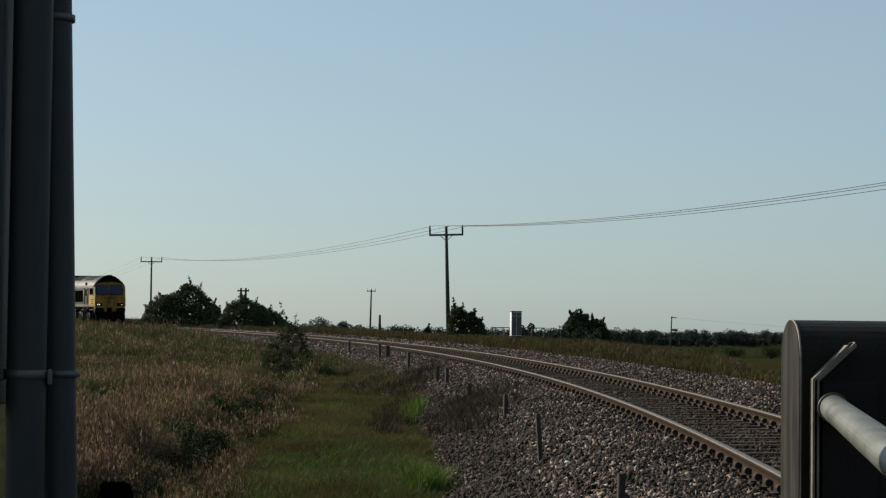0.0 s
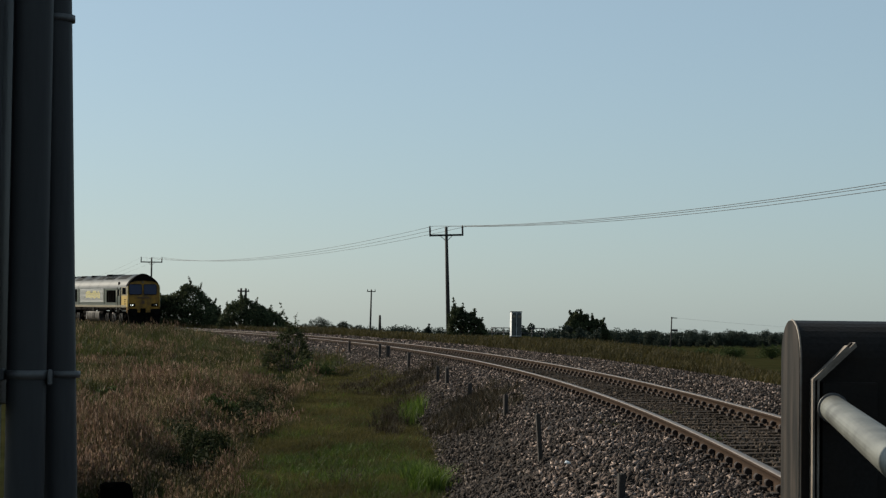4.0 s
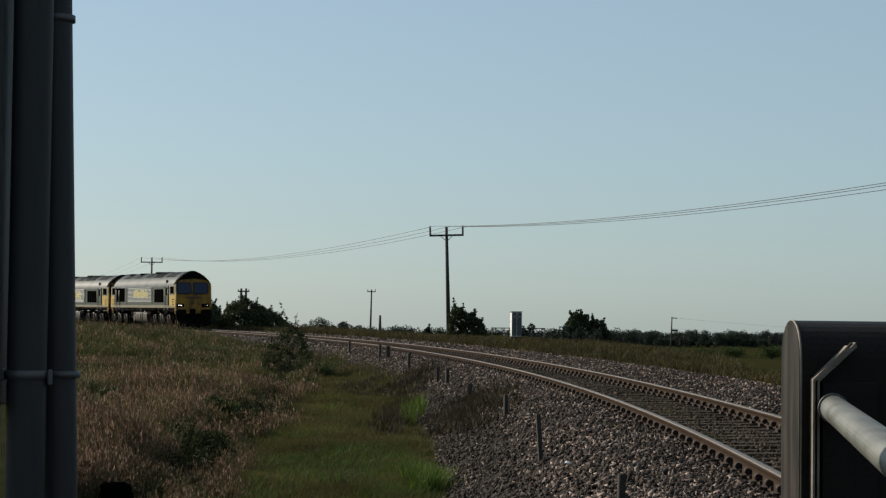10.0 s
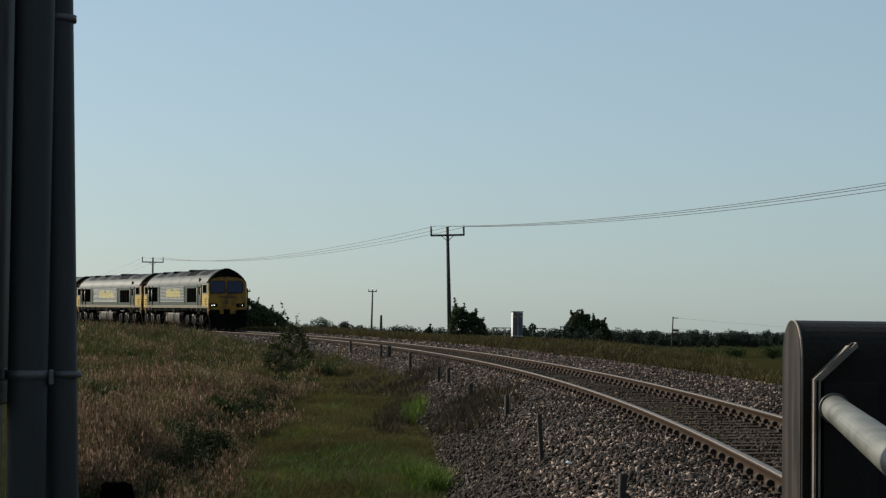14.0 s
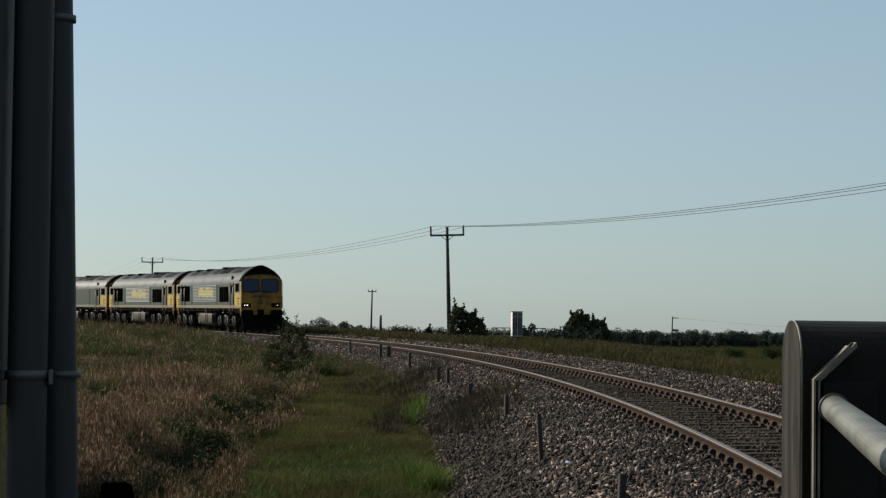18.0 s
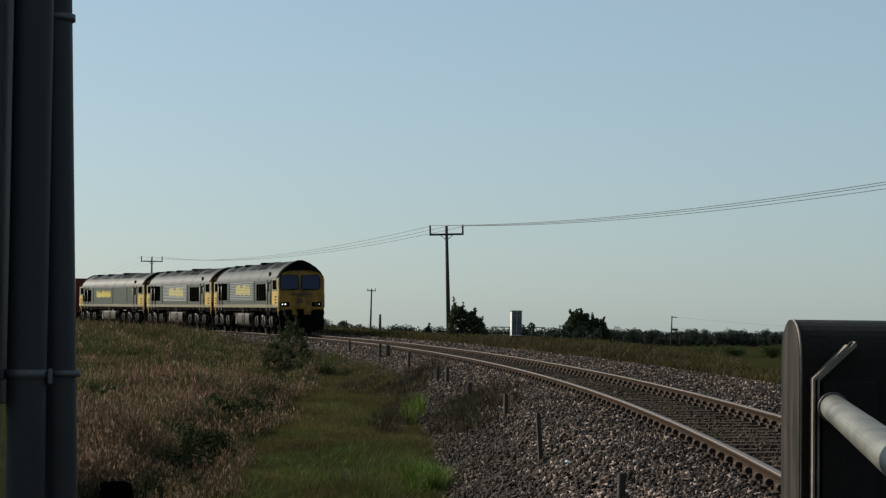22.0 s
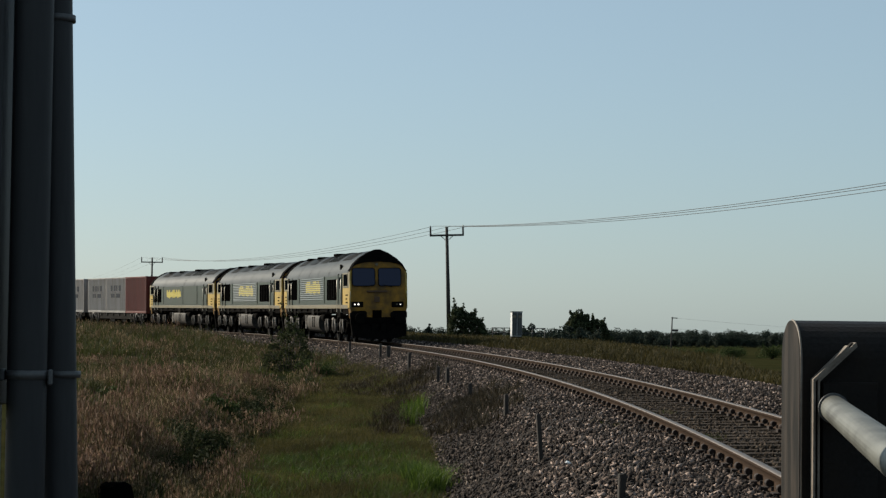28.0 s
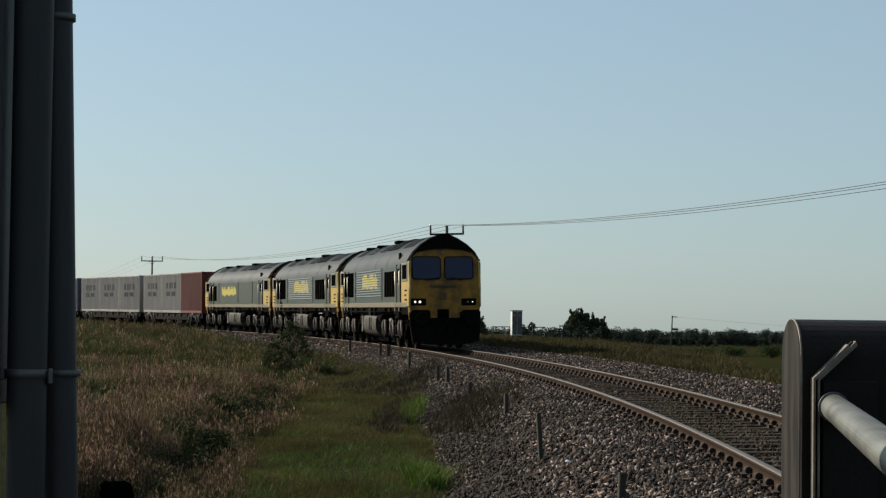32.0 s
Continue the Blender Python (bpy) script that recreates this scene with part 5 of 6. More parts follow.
def bush(name, label, x, y, z, w, h, seed, leaves, leaf, material=None, category="bush", trunk=0.08, sprigs=5, group="", lean=0.0, depth=0.8, puff=1.0, shoot=1.0):
    rng = np.random.RandomState(seed)
    t = thing(name, label, category, group, m=pose(x, y, z))
    bm = bmesh.new()
    centres, radii = [], []
    limbs = 7
    for k in range(limbs):
        a = 2 * math.pi * (k + rng.rand() * 0.6) / limbs
        reach = w * 0.5 * rng.uniform(0.35, 0.8)
        top = h * rng.uniform(0.55, 0.85)
        p0 = Vector((rng.uniform(-0.05, 0.05) * w, rng.uniform(-0.05, 0.05) * w, -0.2))
        p2 = Vector((math.cos(a) * reach + lean * top, math.sin(a) * reach * depth, top))
        p1 = p0.lerp(p2, 0.45) + Vector((0, 0, h * 0.12))
        bm_path(bm, [p0, p1, p2], [trunk, trunk * 0.6, trunk * 0.2], 6)
        for q in range(6):
            f = rng.uniform(0.3, 1.05)
            p = p0.lerp(p1, min(f * 2, 1)) if f < 0.5 else p1.lerp(p2, f * 2 - 1)
            centres.append((p.x + rng.normal() * w * 0.07, p.y + rng.normal() * w * 0.07, min(max(p.z + rng.normal() * h * 0.05, h * 0.12), h * 0.9)))
            radii.append(w * rng.uniform(0.09, 0.19))
    for k in range(22):                                      # skirt of low foliage
        a = rng.rand() * 2 * math.pi
        r = w * 0.5 * rng.uniform(0.2, 0.85)
        centres.append((math.cos(a) * r, math.sin(a) * r * depth, h * rng.uniform(0.06, 0.5)))
        radii.append(w * rng.uniform(0.10, 0.17))
    for k in range(sprigs):                                  # shoots that stand out of the outline
        a = rng.rand() * 2 * math.pi
        r = w * 0.5 * rng.uniform(0.1, 0.9)
        b0 = Vector((math.cos(a) * r, math.sin(a) * r * depth, h * 0.55))
        b1 = b0 + Vector((rng.normal() * w * 0.07 + lean * h * 0.3, 0, h * rng.uniform(0.3, 0.5) * shoot))
        bm_path(bm, [b0, b0.lerp(b1, 0.5), b1], [trunk * 0.25, trunk * 0.15, trunk * 0.06], 5)
        for q in range(5):
            p = b0.lerp(b1, 0.3 + 0.7 * q / 4)
            centres.append(tuple(p))
            radii.append(w * 0.05 * (1.2 - 0.15 * q))
    part("trunk", bm, M_BARK, t)
    centres, radii = np.array(centres), np.array(radii) * puff
    v, f = leaf_cards(rng, centres, radii, leaves, leaf)
    v[:, 2] = np.maximum(v[:, 2], 0.02)
    ob = new("crown", np_mesh("crown", v, f, material or M_LEAF))
    ob.parent = t
    return t


def gz(x, y):
    return float(ground_z(np.array([float(x)]), np.array([float(y)]))[0])


def shrub(name, label, x, y, z, w, outline, seed, leaves, leaf, material, category="bush", trunk=0.08, shoots=(), clump=0.1, depth=0.7, stems=7):
    """A shrub whose crown follows a ragged outline of (across, height) pairs; shoots: (across, foot, lean, length) of twigs that stand out of it."""
    rng = np.random.RandomState(seed)
    t = thing(name, label, category, m=pose(x, y, z))
    us, hs = np.array(outline).T
    bm = bmesh.new()
    for k in range(stems):
        u = (k + 0.5 + rng.uniform(-0.3, 0.3)) / stems - 0.5
        top = float(np.interp(u * w, us, hs)) * rng.uniform(0.7, 0.9)
        p0 = Vector((u * w * 0.25, rng.uniform(-0.1, 0.1) * w * depth, -0.3))
        p2 = Vector((u * w, rng.uniform(-0.25, 0.25) * w * depth, top))
        p1 = p0.lerp(p2, 0.5) + Vector((u * w * -0.1, 0, top * 0.1))
        bm_path(bm, [p0, p1, p2], [trunk, trunk * 0.6, trunk * 0.2], 6)
    n = 420
    u = rng.uniform(us[0], us[-1], n)
    v = rng.uniform(-1, 1, n)
    top = np.interp(u, us, hs) * np.sqrt(1 - 0.75 * v * v)
    r = w * clump * rng.uniform(0.35, 1.0, n)
    f = np.where(rng.rand(n) < 0.45, rng.uniform(0.86, 1.04, n), rng.uniform(0.03, 0.9, n))
    c = np.stack([u, v * w * 0.5 * depth, np.maximum(top * f - 0.6 * r, 0.15 * r)], 1)
    for su, foot, lean, length in shoots:
        a, e = Vector((su, 0, foot)), Vector((su + lean, rng.uniform(-0.1, 0.1), foot + length))
        mid = a.lerp(e, 0.5) + Vector((-lean * 0.12, 0, length * 0.04))
        bm_path(bm, [a, mid, e], [trunk * 0.3, trunk * 0.2, trunk * 0.07], 5)
        q = np.linspace(0.1, 1.0, 9)[:, None]
        pts = (1 - q) ** 2 * np.array(a) + 2 * q * (1 - q) * np.array(mid) + q * q * np.array(e)
        c = np.concatenate([c, pts + rng.normal(size=pts.shape) * leaf * 0.25])
        r = np.concatenate([r, np.linspace(leaf * 1.0, leaf * 0.5, 9)])
    part("trunk", bm, M_BARK, t)
    vv, ff = leaf_cards(rng, c, r, leaves, leaf, 0.85)
    extra = len(shoots)
    if extra:
        m = 9 * extra
        v2, f2 = leaf_cards(rng, c[-m:], r[-m:], 11 * m // 3, leaf * 0.8, 1.0)
        vv, ff = np.concatenate([vv, v2]), np.concatenate([ff, f2 + len(vv)])
    vv[:, 2] = np.maximum(vv[:, 2], 0.02)
    ob = new("crown", np_mesh("crown", vv, ff, material))
    ob.parent = t
    return t


shrub("bush", "large dark green leafy bush behind the track", -20.15, 160, 1.50, 5.7,
      [(-2.85, 0.9), (-2.5, 1.9), (-1.9, 2.6), (-1.3, 2.55), (-0.7, 2.9), (-0.1, 3.15), (0.55, 3.55), (1.1, 3.25), (1.6, 2.7), (2.2, 2.2), (2.75, 1.5), (3.0, 0.9)], 21, 26000, 0.17, M_LEAF_SHADE,
      shoots=((0.7, 3.0, -0.28, 1.15), (1.2, 2.7, 0.25, 0.8), (2.3, 1.7, 0.35, 0.65), (-2.4, 1.5, -0.5, 0.3), (0.2, 2.9, 0.1, 0.6), (-1.6, 2.3, -0.2, 0.5), (2.75, 1.1, 0.2, 0.8)), clump=0.085)
shrub("bush", "rounded dark green leafy bush behind the track", -13.75, 150, 1.36, 4.3,
      [(-2.3, 0.9), (-1.85, 1.9), (-1.3, 2.3), (-0.8, 2.5), (-0.2, 2.15), (0.3, 2.05), (0.8, 1.85), (1.4, 1.65), (1.9, 1.2), (2.3, 0.8)], 22, 20000, 0.15, M_LEAF_SHADE,
      shoots=((-0.8, 2.1, -0.1, 0.7), (-1.7, 1.6, -0.25, 0.5), (0.1, 1.8, 0.2, 0.6), (1.2, 1.4, 0.1, 0.5), (1.9, 0.9, 0.25, 0.5)), clump=0.09)
shrub("bush", "ragged dark green bush at the foot of a power pole", 2.02, 168, gz(2.0, 168) - 0.1, 3.0,
      [(-1.55, 0.9), (-1.4, 1.9), (-1.1, 2.7), (-0.8, 2.75), (-0.4, 2.45), (0.0, 2.1), (0.45, 2.25), (0.75, 1.8), (1.05, 1.55), (1.4, 0.9), (1.55, 0.5)], 23, 17000, 0.15, M_LEAF_SHADE,
      shoots=((-1.0, 2.3, -0.2, 1.05), (-0.5, 2.2, 0.15, 0.7), (0.55, 1.9, 0.05, 0.65), (1.0, 1.3, 0.2, 0.55), (-1.4, 1.5, -0.2, 0.5)), clump=0.09)
shrub("tree", "bushy dark green tree beyond the cabinet", 21.2, 300, FIELD_Z, 6.4,
      [(-3.2, 5.6), (-2.9, 6.6), (-2.3, 7.4), (-1.6, 7.5), (-0.7, 7.2), (0.2, 6.7), (1.2, 6.4), (2.0, 6.1), (2.5, 5.0), (3.0, 4.1), (3.6, 2.9)], 24, 42000, 0.26, M_LEAF_SHADE,
      category="tree", shoots=((-2.5, 6.6, -0.3, 1.1), (-1.2, 6.8, 0.1, 0.9), (1.9, 5.6, 0.3, 1.0), (0.5, 6.2, 0.0, 0.9)), clump=0.085)
shrub("sapling", "young straggly willow sapling leaning beside the track", -5.35, 72.0, gz(-5.35, 72) - 0.05, 1.55,
      [(-0.95, 0.45), (-0.7, 1.0), (-0.35, 1.5), (0.0, 1.9), (0.2, 1.95), (0.45, 1.6), (0.65, 1.1), (0.8, 0.5)], 25, 6000, 0.075, M_LEAF_WILLOW, category="sapling", trunk=0.03,
      shoots=((0.05, 1.5, -0.42, 1.15), (0.15, 1.5, 0.14, 0.75), (0.0, 1.3, -0.12, 0.8), (-0.35, 0.9, -0.4, 0.6), (0.4, 0.9, 0.3, 0.55), (-0.6, 0.5, -0.35, 0.35), (0.6, 0.5, 0.3, 0.5), (0.25, 1.2, 0.1, 0.75),
              (-0.2, 1.1, -0.25, 0.7), (0.75, 0.1, 0.12, 1.2), (-0.75, 0.2, -0.3, 0.6), (-0.45, 0.4, -0.15, 0.9)), clump=0.085, stems=9)


def far_woods(name, label, spots, seed, leaf, per):
    """Distant trees joined in one mesh: clumpy crowns of leaf cards over short trunks."""
    rng = np.random.RandomState(seed)
    V, F, n = [], [], 0
    for x, y, w, h in spots:
        m = 26
        c = np.stack([x + rng.uniform(-0.4, 0.4, m) * w, y + rng.uniform(-0.3, 0.3, m) * w, FIELD_Z + h * rng.uniform(0.25, 0.84, m)], 1)
        c[:, 2] -= (np.abs(c[:, 0] - x) / w) ** 2 * h * 1.1
        c[0] = (x, y, FIELD_Z + h * 0.85)
        r = np.minimum(w * rng.uniform(0.16, 0.30, m), h * 0.22)
        v, f = leaf_cards(rng, c, r, per, leaf, 0.9)
        v[:, 2] = np.maximum(v[:, 2], FIELD_Z - 0.2)
        V.append(v)
        F.append(f + n)
        n += len(v)
    ob = new(name, np_mesh(name, np.concatenate(V), np.concatenate(F), M_LEAF_FAR))
    tagged(ob, label, "trees", kind="stuff")


def row_of_trees(x0, x1, y, step, hs, seed):
    rng = np.random.RandomState(seed)
    out, x = [], x0
    while x < x1:
        h = rng.uniform(*hs)
        out.append((x, y + rng.uniform(-25, 25), step * rng.uniform(1.5, 2.3), h))
        x += step * rng.uniform(0.6, 1.1)
    return out


far_woods("far_woods", "dark distant line of mixed trees beyond the fields", row_of_trees(60, 330, 900, 3.6, (5.6, 8.4), 31) + row_of_trees(60, 330, 930, 3.6, (6.0, 8.0), 36), 31, 0.55, 1500)
far_woods("far_hedge", "dark hedgerow at the foot of the distant trees", row_of_trees(60, 330, 885, 3.2, (3.6, 4.8), 38), 39, 0.55, 1000)
far_woods("far_woods", "low distant tree line behind the bend", row_of_trees(-260, 70, 760, 4.4, (6.2, 7.3), 32), 32, 0.55, 1500)
far_woods("far_woods", "hazy row of farther trees", row_of_trees(-520, 640, 1700, 14, (7.0, 9.0), 33), 33, 1.0, 900)
far_woods("hedge", "scrubby dark hedge behind the cabinet", row_of_trees(8.5, 20, 262, 1.0, (4.9, 5.9), 35), 34, 0.3, 1500)
far_woods("far_trees", "taller single trees in the distant tree line", [(-44.2, 745, 8.5, 9.6), (-49.9, 745, 7.0, 7.4), (-39.4, 748, 5.5, 7.0), (-35.6, 745, 7.0, 8.3), (-31.8, 748, 7.0, 6.3), (-57, 748, 9, 7.2), (-17.3, 745, 8.0, 6.9),
                                                                            (-12.3, 745, 7.0, 6.8), (-4.9, 745, 2.4, 8.9), (-70, 750, 9, 8.0), (-85, 750, 11, 8.4)], 37, 0.5, 3000)
for bx, by, bw, bh in ((57.5, 455, 6.0, 1.7), (60.5, 430, 8.0, 2.2), (67.0, 420, 7.0, 3.0), (46.0, 440, 9.0, 1.5), (52.5, 475, 7.0, 1.4)):
    bush("field_bush", "dark green bush standing in the low field", bx, by, FIELD_Z, bw, bh, int(bx), 4000, 0.24, M_LEAF, trunk=0.06, sprigs=2, group="bushes in the field")


# ---- grass ----
def grass(name, label, x, y, z, height, width, material, seed, bend=0.35, head=False):
    """Bent blades, each a strip that tapers; head: a seed plume on top."""
    rng = np.random.RandomState(seed)
    n = len(x)
    h = height * rng.uniform(0.55, 1.25, n)
    a = rng.uniform(0, 2 * np.pi, n)
    w = width * rng.uniform(0.7, 1.3, n)
    b = h * bend * rng.uniform(0.2, 1.2, n)
    dx, dy = np.cos(a), np.sin(a)
    px, py = -dy, dx
    P = np.stack([x, y, z], 1)
    rows = []
    for f, wd in ((0.0, 0.9), (0.62, 1.5 if head else 0.85), (1.0, 0.35 if head else 0.06)):
        c = P + np.stack([dx * b * f * f, dy * b * f * f, h * f * (1 - 0.12 * f)], 1)
        o = np.stack([px * w * wd / 2, py * w * wd / 2, np.zeros(n)], 1)
        rows += [c - o, c + o]
    v = np.stack(rows, 1)
    q = np.array([(0, 1, 3, 2), (2, 3, 5, 4)])
    f = q[None] + (np.arange(n) * 6)[:, None, None]
    ob = new(name, np_mesh(name, v.reshape(-1, 3), f.reshape(-1, 4), material))
    tagged(ob, label, "grass", kind="stuff")


def scatter(count, seed, d0, d1, u0, u1):
    """Places spread over a fan of ground in front of the crossing, denser nearby."""
    rng = np.random.RandomState(seed)
    d = d0 * (d1 / d0) ** rng.rand(count)
    x = d * (u0 + (u1 - u0) * rng.rand(count))
    return x, d


def land_z(x, y):
    """Earth or ballast, whichever lies on top."""
    s, d = line_coords(x, y)
    return np.where((d < 3.7) & (d > -3.8), np.maximum(ground_z(x, y), on_line(s, d)[2] + bed_up(s, d)), ground_z(x, y))


CLEAR = [(-3.2, 27.6, 0.3, 2.4), (-3.35, 20.4, 0.4, 1.5), (-5.3, 66.0, 0.9, 7.5)]


def tufts(x, y, h, blades, spread, seed):
    """Blade feet and heights for tufts that stand at x, y."""
    rng = np.random.RandomState(seed)
    n = len(x)
    k = np.repeat(np.arange(n), blades)
    ox, oy = rng.normal(size=(2, len(k))) * spread[k]
    fall = np.exp(-(ox ** 2 + oy ** 2) / (spread[k] * 1.6) ** 2)
    X, Y = x[k] + ox, y[k] + oy
    return X, Y, land_z(X, Y) - 0.02, h[k] * (0.55 + 0.45 * fall), k


def plumes(name, label, x, y, z, length, width, material, seed, lean=0.35):
    """Seed heads: short spindles of two crossed leaves, nodding a little."""
    rng = np.random.RandomState(seed)
    n = len(x)
    ln, wd = length * rng.uniform(0.6, 1.3, n), width * rng.uniform(0.6, 1.4, n)
    a, tilt = rng.uniform(0, 2 * np.pi, n), lean * rng.normal(size=n)
    d = np.stack([np.sin(tilt) * np.cos(a), np.sin(tilt) * np.sin(a), np.cos(tilt)], 1)
    p = np.stack([-np.sin(a), np.cos(a), np.zeros(n)], 1)
    q = np.cross(d, p)
    c = np.stack([x, y, z], 1)
    rows = []
    for side in (p, q):
        rows += [c - d * ln[:, None] * 0.5, c + side * wd[:, None] * 0.5 - d * ln[:, None] * 0.1, c + d * ln[:, None] * 0.5, c - side * wd[:, None] * 0.5 - d * ln[:, None] * 0.1]
    v = np.stack(rows, 1)
    f = np.array([(0, 1, 2, 3), (4, 5, 6, 7)])[None] + (np.arange(n) * 8)[:, None, None]
    tagged(new(name, np_mesh(name, v.reshape(-1, 3), f.reshape(-1, 4), material)), label, "grass", kind="stuff")


def inside_bank():
    x, y = scatter(52000, 41, 15, 172, -0.195, 0.03)
    s, d = line_coords(x, y)
    keep = d > 3.65 - 0.95 * smooth(-44, -32, s) + 0.25 * lumps(x, y * 0.5, 0.9, 4.0)
    x, y = x[keep], y[keep]
    n = len(x)
    rng = np.random.RandomState(42)
    left = x / y
    wave = lumps(x, y * 0.35, 1.0, 0.7)
    patch = 0.8 * wave + 0.7 * lumps(x, y * 0.4, 0.42, 3.0) + rng.normal(size=n) * 0.4
    patch = patch - 0.9 * smooth(-0.148, -0.172, left) * smooth(30, 42, y) * smooth(74, 60, y)       # greener land towards the pipes
    patch = patch - 1.0 * smooth(42, 88, y + 9 * lumps(x, y * 0.4, 1.5, 7.0))
    over = x - rim_x(y) + 0.35 * lumps(x, y * 0.4, 1.1, 9.0)                                         # past the rim of the bank
    path = smooth(-0.1, 0.5, over) * smooth(88, 66, y)                                               # shorter grass beside the stones
    short = rng.rand(n) < path
    hollow = lumps(x, y * 0.5, 1.3, 5.5) > 0.55                # hollows where the growth is low
    slope = np.exp(-((over + 0.35) / 0.5) ** 2) * smooth(64, 50, y)
    patch -= 0.75 * slope * (0.7 + 0.5 * lumps(x, y * 0.4, 0.8, 13.0))
    for cx, cy, rx, ry in CLEAR:                              # and round the weed clumps
        hollow |= ((x - cx) / rx) ** 2 + ((y - cy) / ry) ** 2 < 1
    size = np.clip(y / 32, 0.8, 3.0) ** 0.85
    spread = 0.06 * size * rng.uniform(0.7, 1.6, n)
    h = np.clip(0.40 + 0.20 * lumps(x, y, 1.6, 6.0) + rng.normal(size=n) * 0.10, 0.16, 0.8) + 0.6 * smooth(76, 108, y) * smooth(-0.09, -0.12, left)
    h = h * (1 - 0.35 * slope)
    fresh = 0.75 - 0.6 * smooth(36, 29, y) * smooth(-3.0, -2.0, x)
    tall, dry, green = patch > 0.12, (patch <= 0.12) & (patch > -0.45), patch <= -0.45
    sorts = (
        ("tall_grass", "tall brown stems of seeding grass", tall & ~short & ~hollow, h, 12, 0.0058, M_GRASS_TALL, 0.45, (M_PLUME, "pinkish-brown seed plumes of tall grass", 0.10, 0.018)),
        ("dry_grass", "dry olive-brown tufts of long grass", dry & ~short & ~hollow, h * 0.85, 13, 0.0062, M_GRASS_TALL, 0.6, (M_PLUME_PALE, "straw-coloured seed heads of long grass", 0.085, 0.014)),
        ("green_grass", "rank green grass and weeds on the bank", green & ~short & ~hollow, h * 0.8, 15, 0.009, M_GRASS_GREEN, 0.7, None),
        ("low_grass", "low dark growth in the hollows of the bank", hollow & ~short, 0.4 * h, 12, 0.012, M_GRASS_GREEN, 0.9, None),
        ("short_grass", "shorter yellow-green grass beside the stones", short & (patch < fresh), 0.15 + 0.08 * np.clip(wave, -0.6, 1), 24, 0.0058, M_GRASS_STRAW, 0.9, None),
        ("young_grass", "tufts of young green grass", short & (patch >= fresh), 0.17 + 0 * h, 20, 0.0065, M_GRASS_BRIGHT, 0.8, None),
    )
    for q, (name, label, sel, hh, blades, width, material, bend, heads) in enumerate(sorts):
        X, Y, Z, H, k = tufts(x[sel], y[sel], hh[sel], blades, spread[sel] * (2.0 if "short" in name or "young" in name else 1.0), 80 + q)
        grass(name, label, X, Y, Z, H, width * size[sel][k], material, 90 + q, bend, False)
        if heads:
            material, label, ln, wd = heads
            pick = np.random.RandomState(97 + q).rand(len(X)) < np.where(Y < 40, 0.72, 0.5)
            big = size[sel][k][pick] ** 0.7
            lift = np.random.RandomState(98 + q).uniform(0.6, 1.05, pick.sum())
            plumes("grass_plumes", label, X[pick], Y[pick], Z[pick] + H[pick] * lift, ln * big * (0.5 + 0.5 * H[pick] / 0.5), wd * big, material, 99 + q)


def rim_brambles():
    """Low dark leafy growth that spills down the shaded slope under the rim of the bank."""
    rng = np.random.RandomState(57)
    n = 150
    y = 25.0 * (62 / 25.0) ** rng.rand(n)
    x = rim_x(y) - 0.25 + rng.normal(size=n) * 0.28
    dense = np.exp(-((y - 27) / 3.0) ** 2) + 0.8 * np.exp(-((y - 39) / 3.5) ** 2) + 0.15
    keep = rng.rand(n) < dense
    x, y = x[keep], y[keep]
    r = 0.17 * rng.uniform(0.6, 1.3, len(x)) * (y / 32) ** 0.5
    c = np.stack([x, y, land_z(x, y) + r * rng.uniform(0.3, 1.4, len(x))], 1)
    v, f = leaf_cards(rng, c, r, 7000, 0.05, 0.9)
    tagged(new("rim_brambles", np_mesh("rim_brambles", v, f, M_LEAF_DARK)), "dark leafy brambles spilling down the shaded slope", "brambles", kind="stuff")


def spot_grass(name, label, cx, cy, rx, ry, count, h, w, material, seed, bend=0.6):
    rng = np.random.RandomState(seed)
    a, r = rng.uniform(0, 2 * np.pi, count), rng.rand(count) ** 0.5
    x, y = cx + rx * r * np.cos(a), cy + ry * r * np.sin(a)
    hole = lumps(x, y * 0.35, 0.22, seed * 0.1) + rng.normal(size=count) * 0.3 > r * 1.3 - 0.55
    x, y = x[hole], y[hole]
    s, d = line_coords(x, y)
    z = land_z(x, y) - 0.02
    grass(name, label, x, y, z, h + 0.0 * x, w + 0.0 * x, material, seed + 1, bend)


inside_bank()
rim_brambles()
spot_grass("young_grass", "bright green tuft at the edge of the stones", -0.22, 26.6, 0.30, 1.7, 4200, 0.30, 0.010, M_GRASS_BRIGHT, 61, 0.8)
spot_grass("young_grass", "patch of fresh green grass in the hollow", -1.5, 30.5, 1.1, 3.2, 4200, 0.21, 0.010, M_GRASS_BRIGHT, 63, 0.9)
spot_grass("young_grass", "upright green grass blades beside the ballast", -0.6, 43.5, 0.32, 4.0, 1500, 0.36, 0.012, M_GRASS_BRIGHT, 65, 0.5)
spot_grass("dead_brambles", "low brown dead brambles spreading over the ballast", 0.55, 38.8, 1.0, 6.0, 9500, 0.25, 0.012, M_DEAD, 67, 1.3)
spot_grass("dead_brambles", "thin brown weeds at the foot of the stones", -1.0, 43.0, 0.45, 7.0, 5200, 0.26, 0.011, M_DEAD, 71, 1.1)
spot_grass("dead_brambles", "brown dead stalks between the stones", -0.7, 56.0, 0.9, 6.0, 4200, 0.24, 0.016, M_DEAD, 73, 1.1)
spot_grass("dead_brambles", "thin brown weeds creeping up the ballast shoulder", -2.2, 60.0, 0.9, 5.0, 2500, 0.26, 0.018, M_DEAD, 69, 1.1)
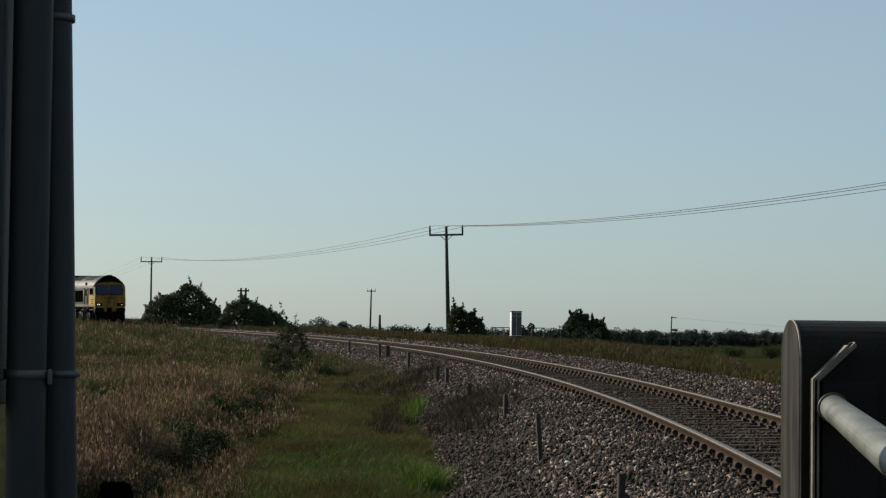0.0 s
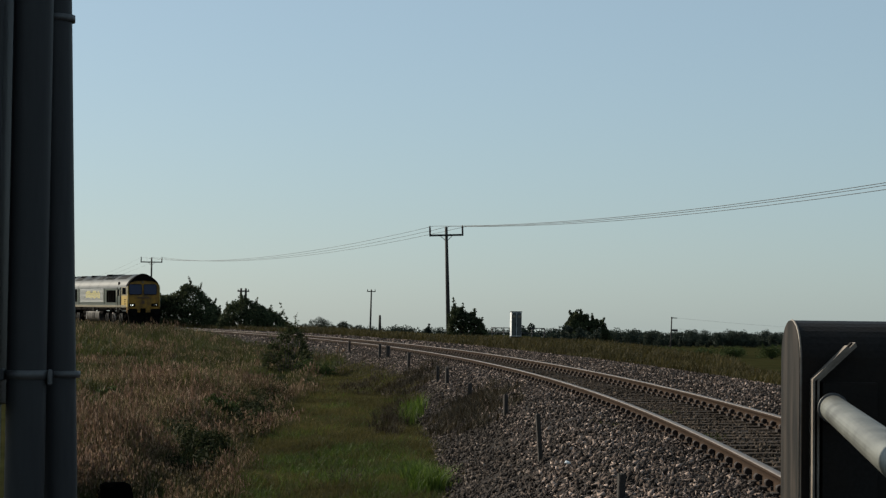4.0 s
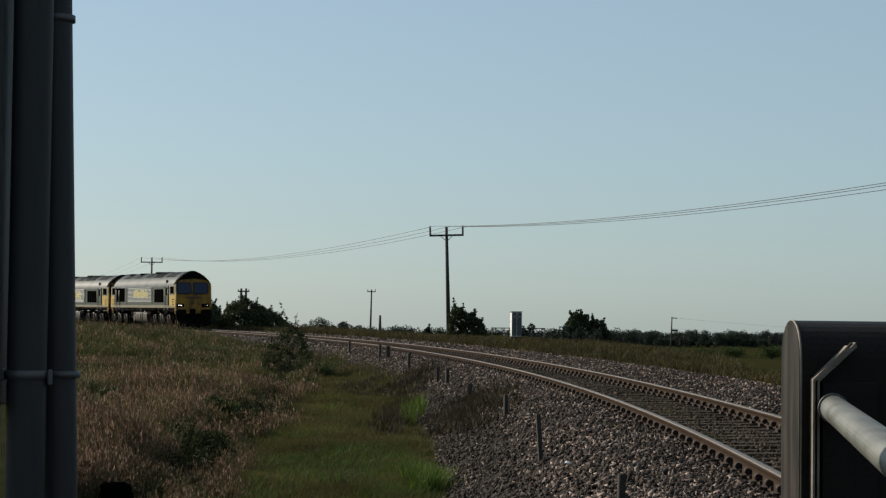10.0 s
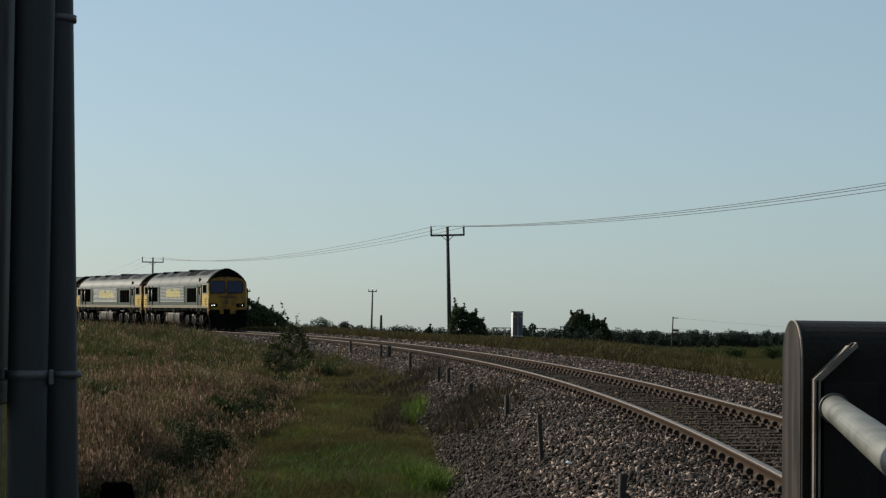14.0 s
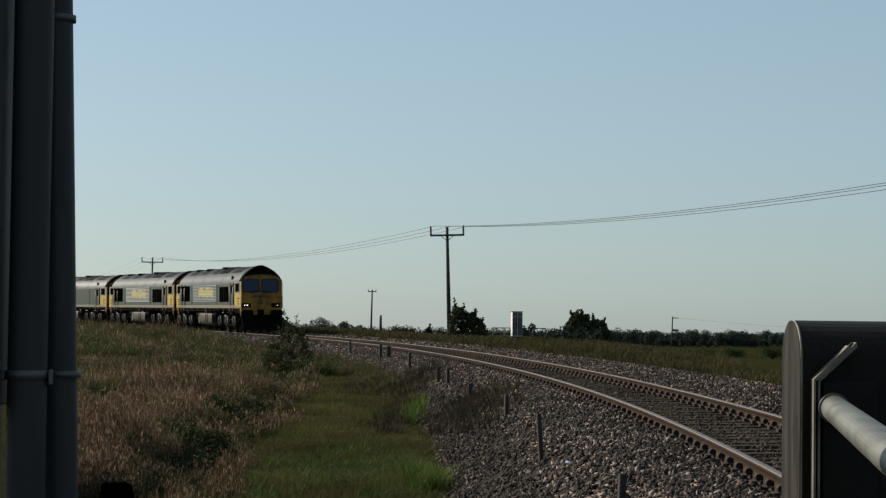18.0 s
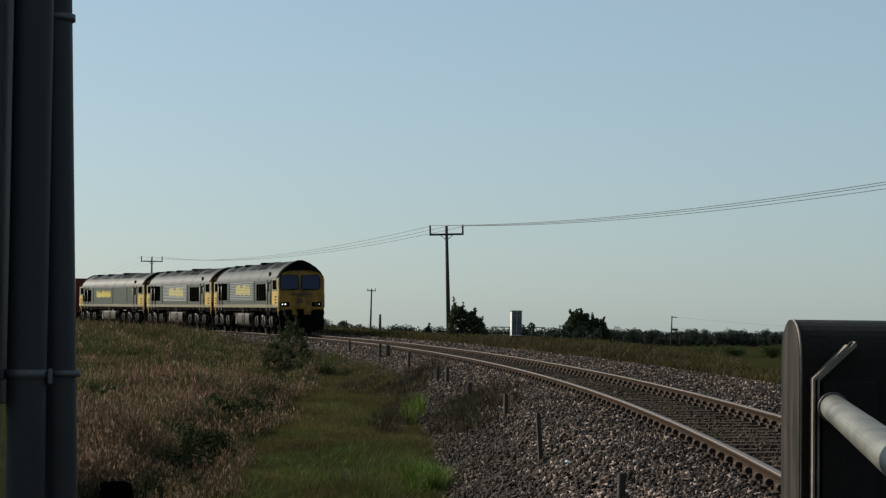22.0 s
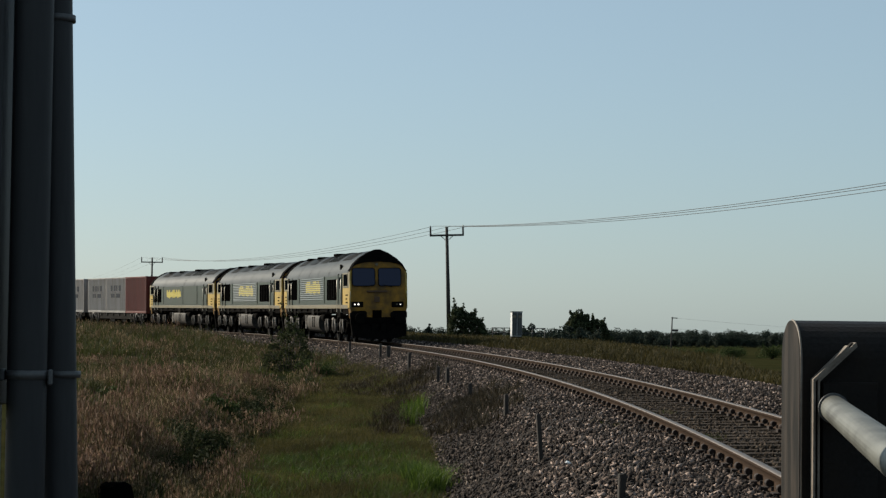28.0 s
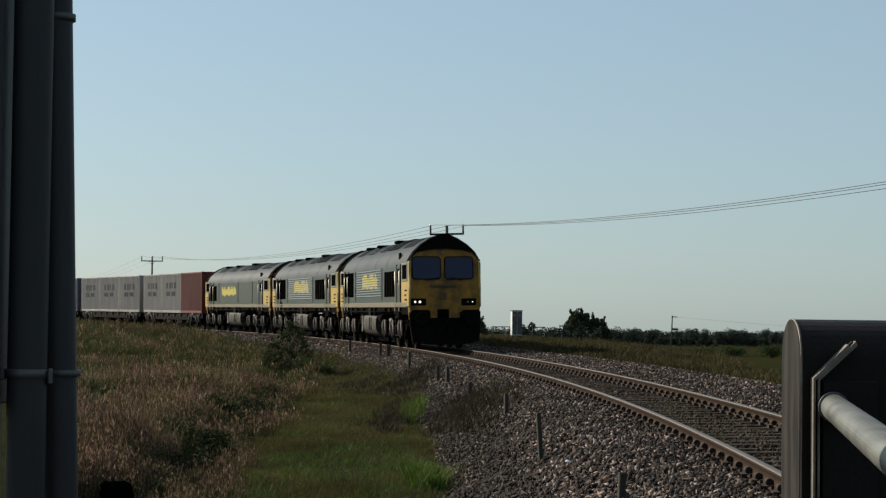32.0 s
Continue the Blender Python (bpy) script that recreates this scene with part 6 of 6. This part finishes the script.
spot_grass("dead_brambles", "low brown seeding weeds in the grass beside the stones", -1.25, 27.0, 0.55, 2.4, 3000, 0.16, 0.008, M_DEAD, 85, 1.0)
for wx, wy, ww, wh in ((-4.1, 37.5, 0.8, 0.5), (-6.4, 40.0, 0.7, 0.4)):
    bush("weed_clump", "dark leafy weed clump in the long grass", wx, wy, gz(wx, wy), ww, wh, int(100 + wy), 2600, 0.05 + 0.0006 * wy, M_LEAF, "weeds", 0.012, 4, group="weed clumps on the bank")
for wx, wy, ww, wh, wn_ in ((-3.35, 28.3, 1.0, 0.5, 6000), (-3.1, 25.6, 0.7, 0.4, 2600), (-3.75, 41.5, 0.8, 0.45, 2200)):
    bush("bramble_clump", "dark bramble clump with pale stems in a grassy hollow", wx, wy, gz(wx, wy), ww, wh, int(150 + wy), wn_, 0.055, M_LEAF_DARK, "brambles", 0.01, 7, group="brambles on the bank", puff=1.2, shoot=1.2)
for gs, go, gr in ((-61.0, 0.3, 0.22), (-59.0, 1.3, 0.3), (-55.5, 0.1, 0.2)):
    gx, gy, _ = on_line(gs, go)
    spot_grass("track_weeds", "small green weeds growing between the stones", gx, gy, gr, gr * 5, 500, 0.07, 0.012, M_GRASS_GREEN, int(200 - gs), 0.9)
bush("weed_clump", "dark green weeds under the sapling", -4.3, 70.0, gz(-4.3, 70.0), 1.6, 0.55, 73, 3000, 0.08, M_LEAF, "weeds", 0.012, 2)


spot_grass("pale_stems", "thin pale dead stems standing among the brambles", -3.4, 27.4, 0.5, 2.2, 90, 0.75, 0.009, M_GRASS_TALL, 75, 0.35)


def outside_verge():
    rng = np.random.RandomState(51)
    n = 190000
    s = rng.uniform(-66, 175, n)
    off = -3.4 - rng.rand(n) ** 1.4 * (10.0 + 14.0 * smooth(-35, 0, s))
    x, y, _ = on_line(s, off)
    grass("verge_grass", "dry golden-green verge grass outside the bend", x, y, ground_z(x, y), 0.23 + 0.10 * lumps(x, y, 2.0, 1.0) + 0.12 * smooth(-20, 10, s) + 0.35 * smooth(82, 100, s), 0.017 + 0.00016 * y, M_GRASS_VERGE, 52, 0.6)


outside_verge()

sleepers()
motions()
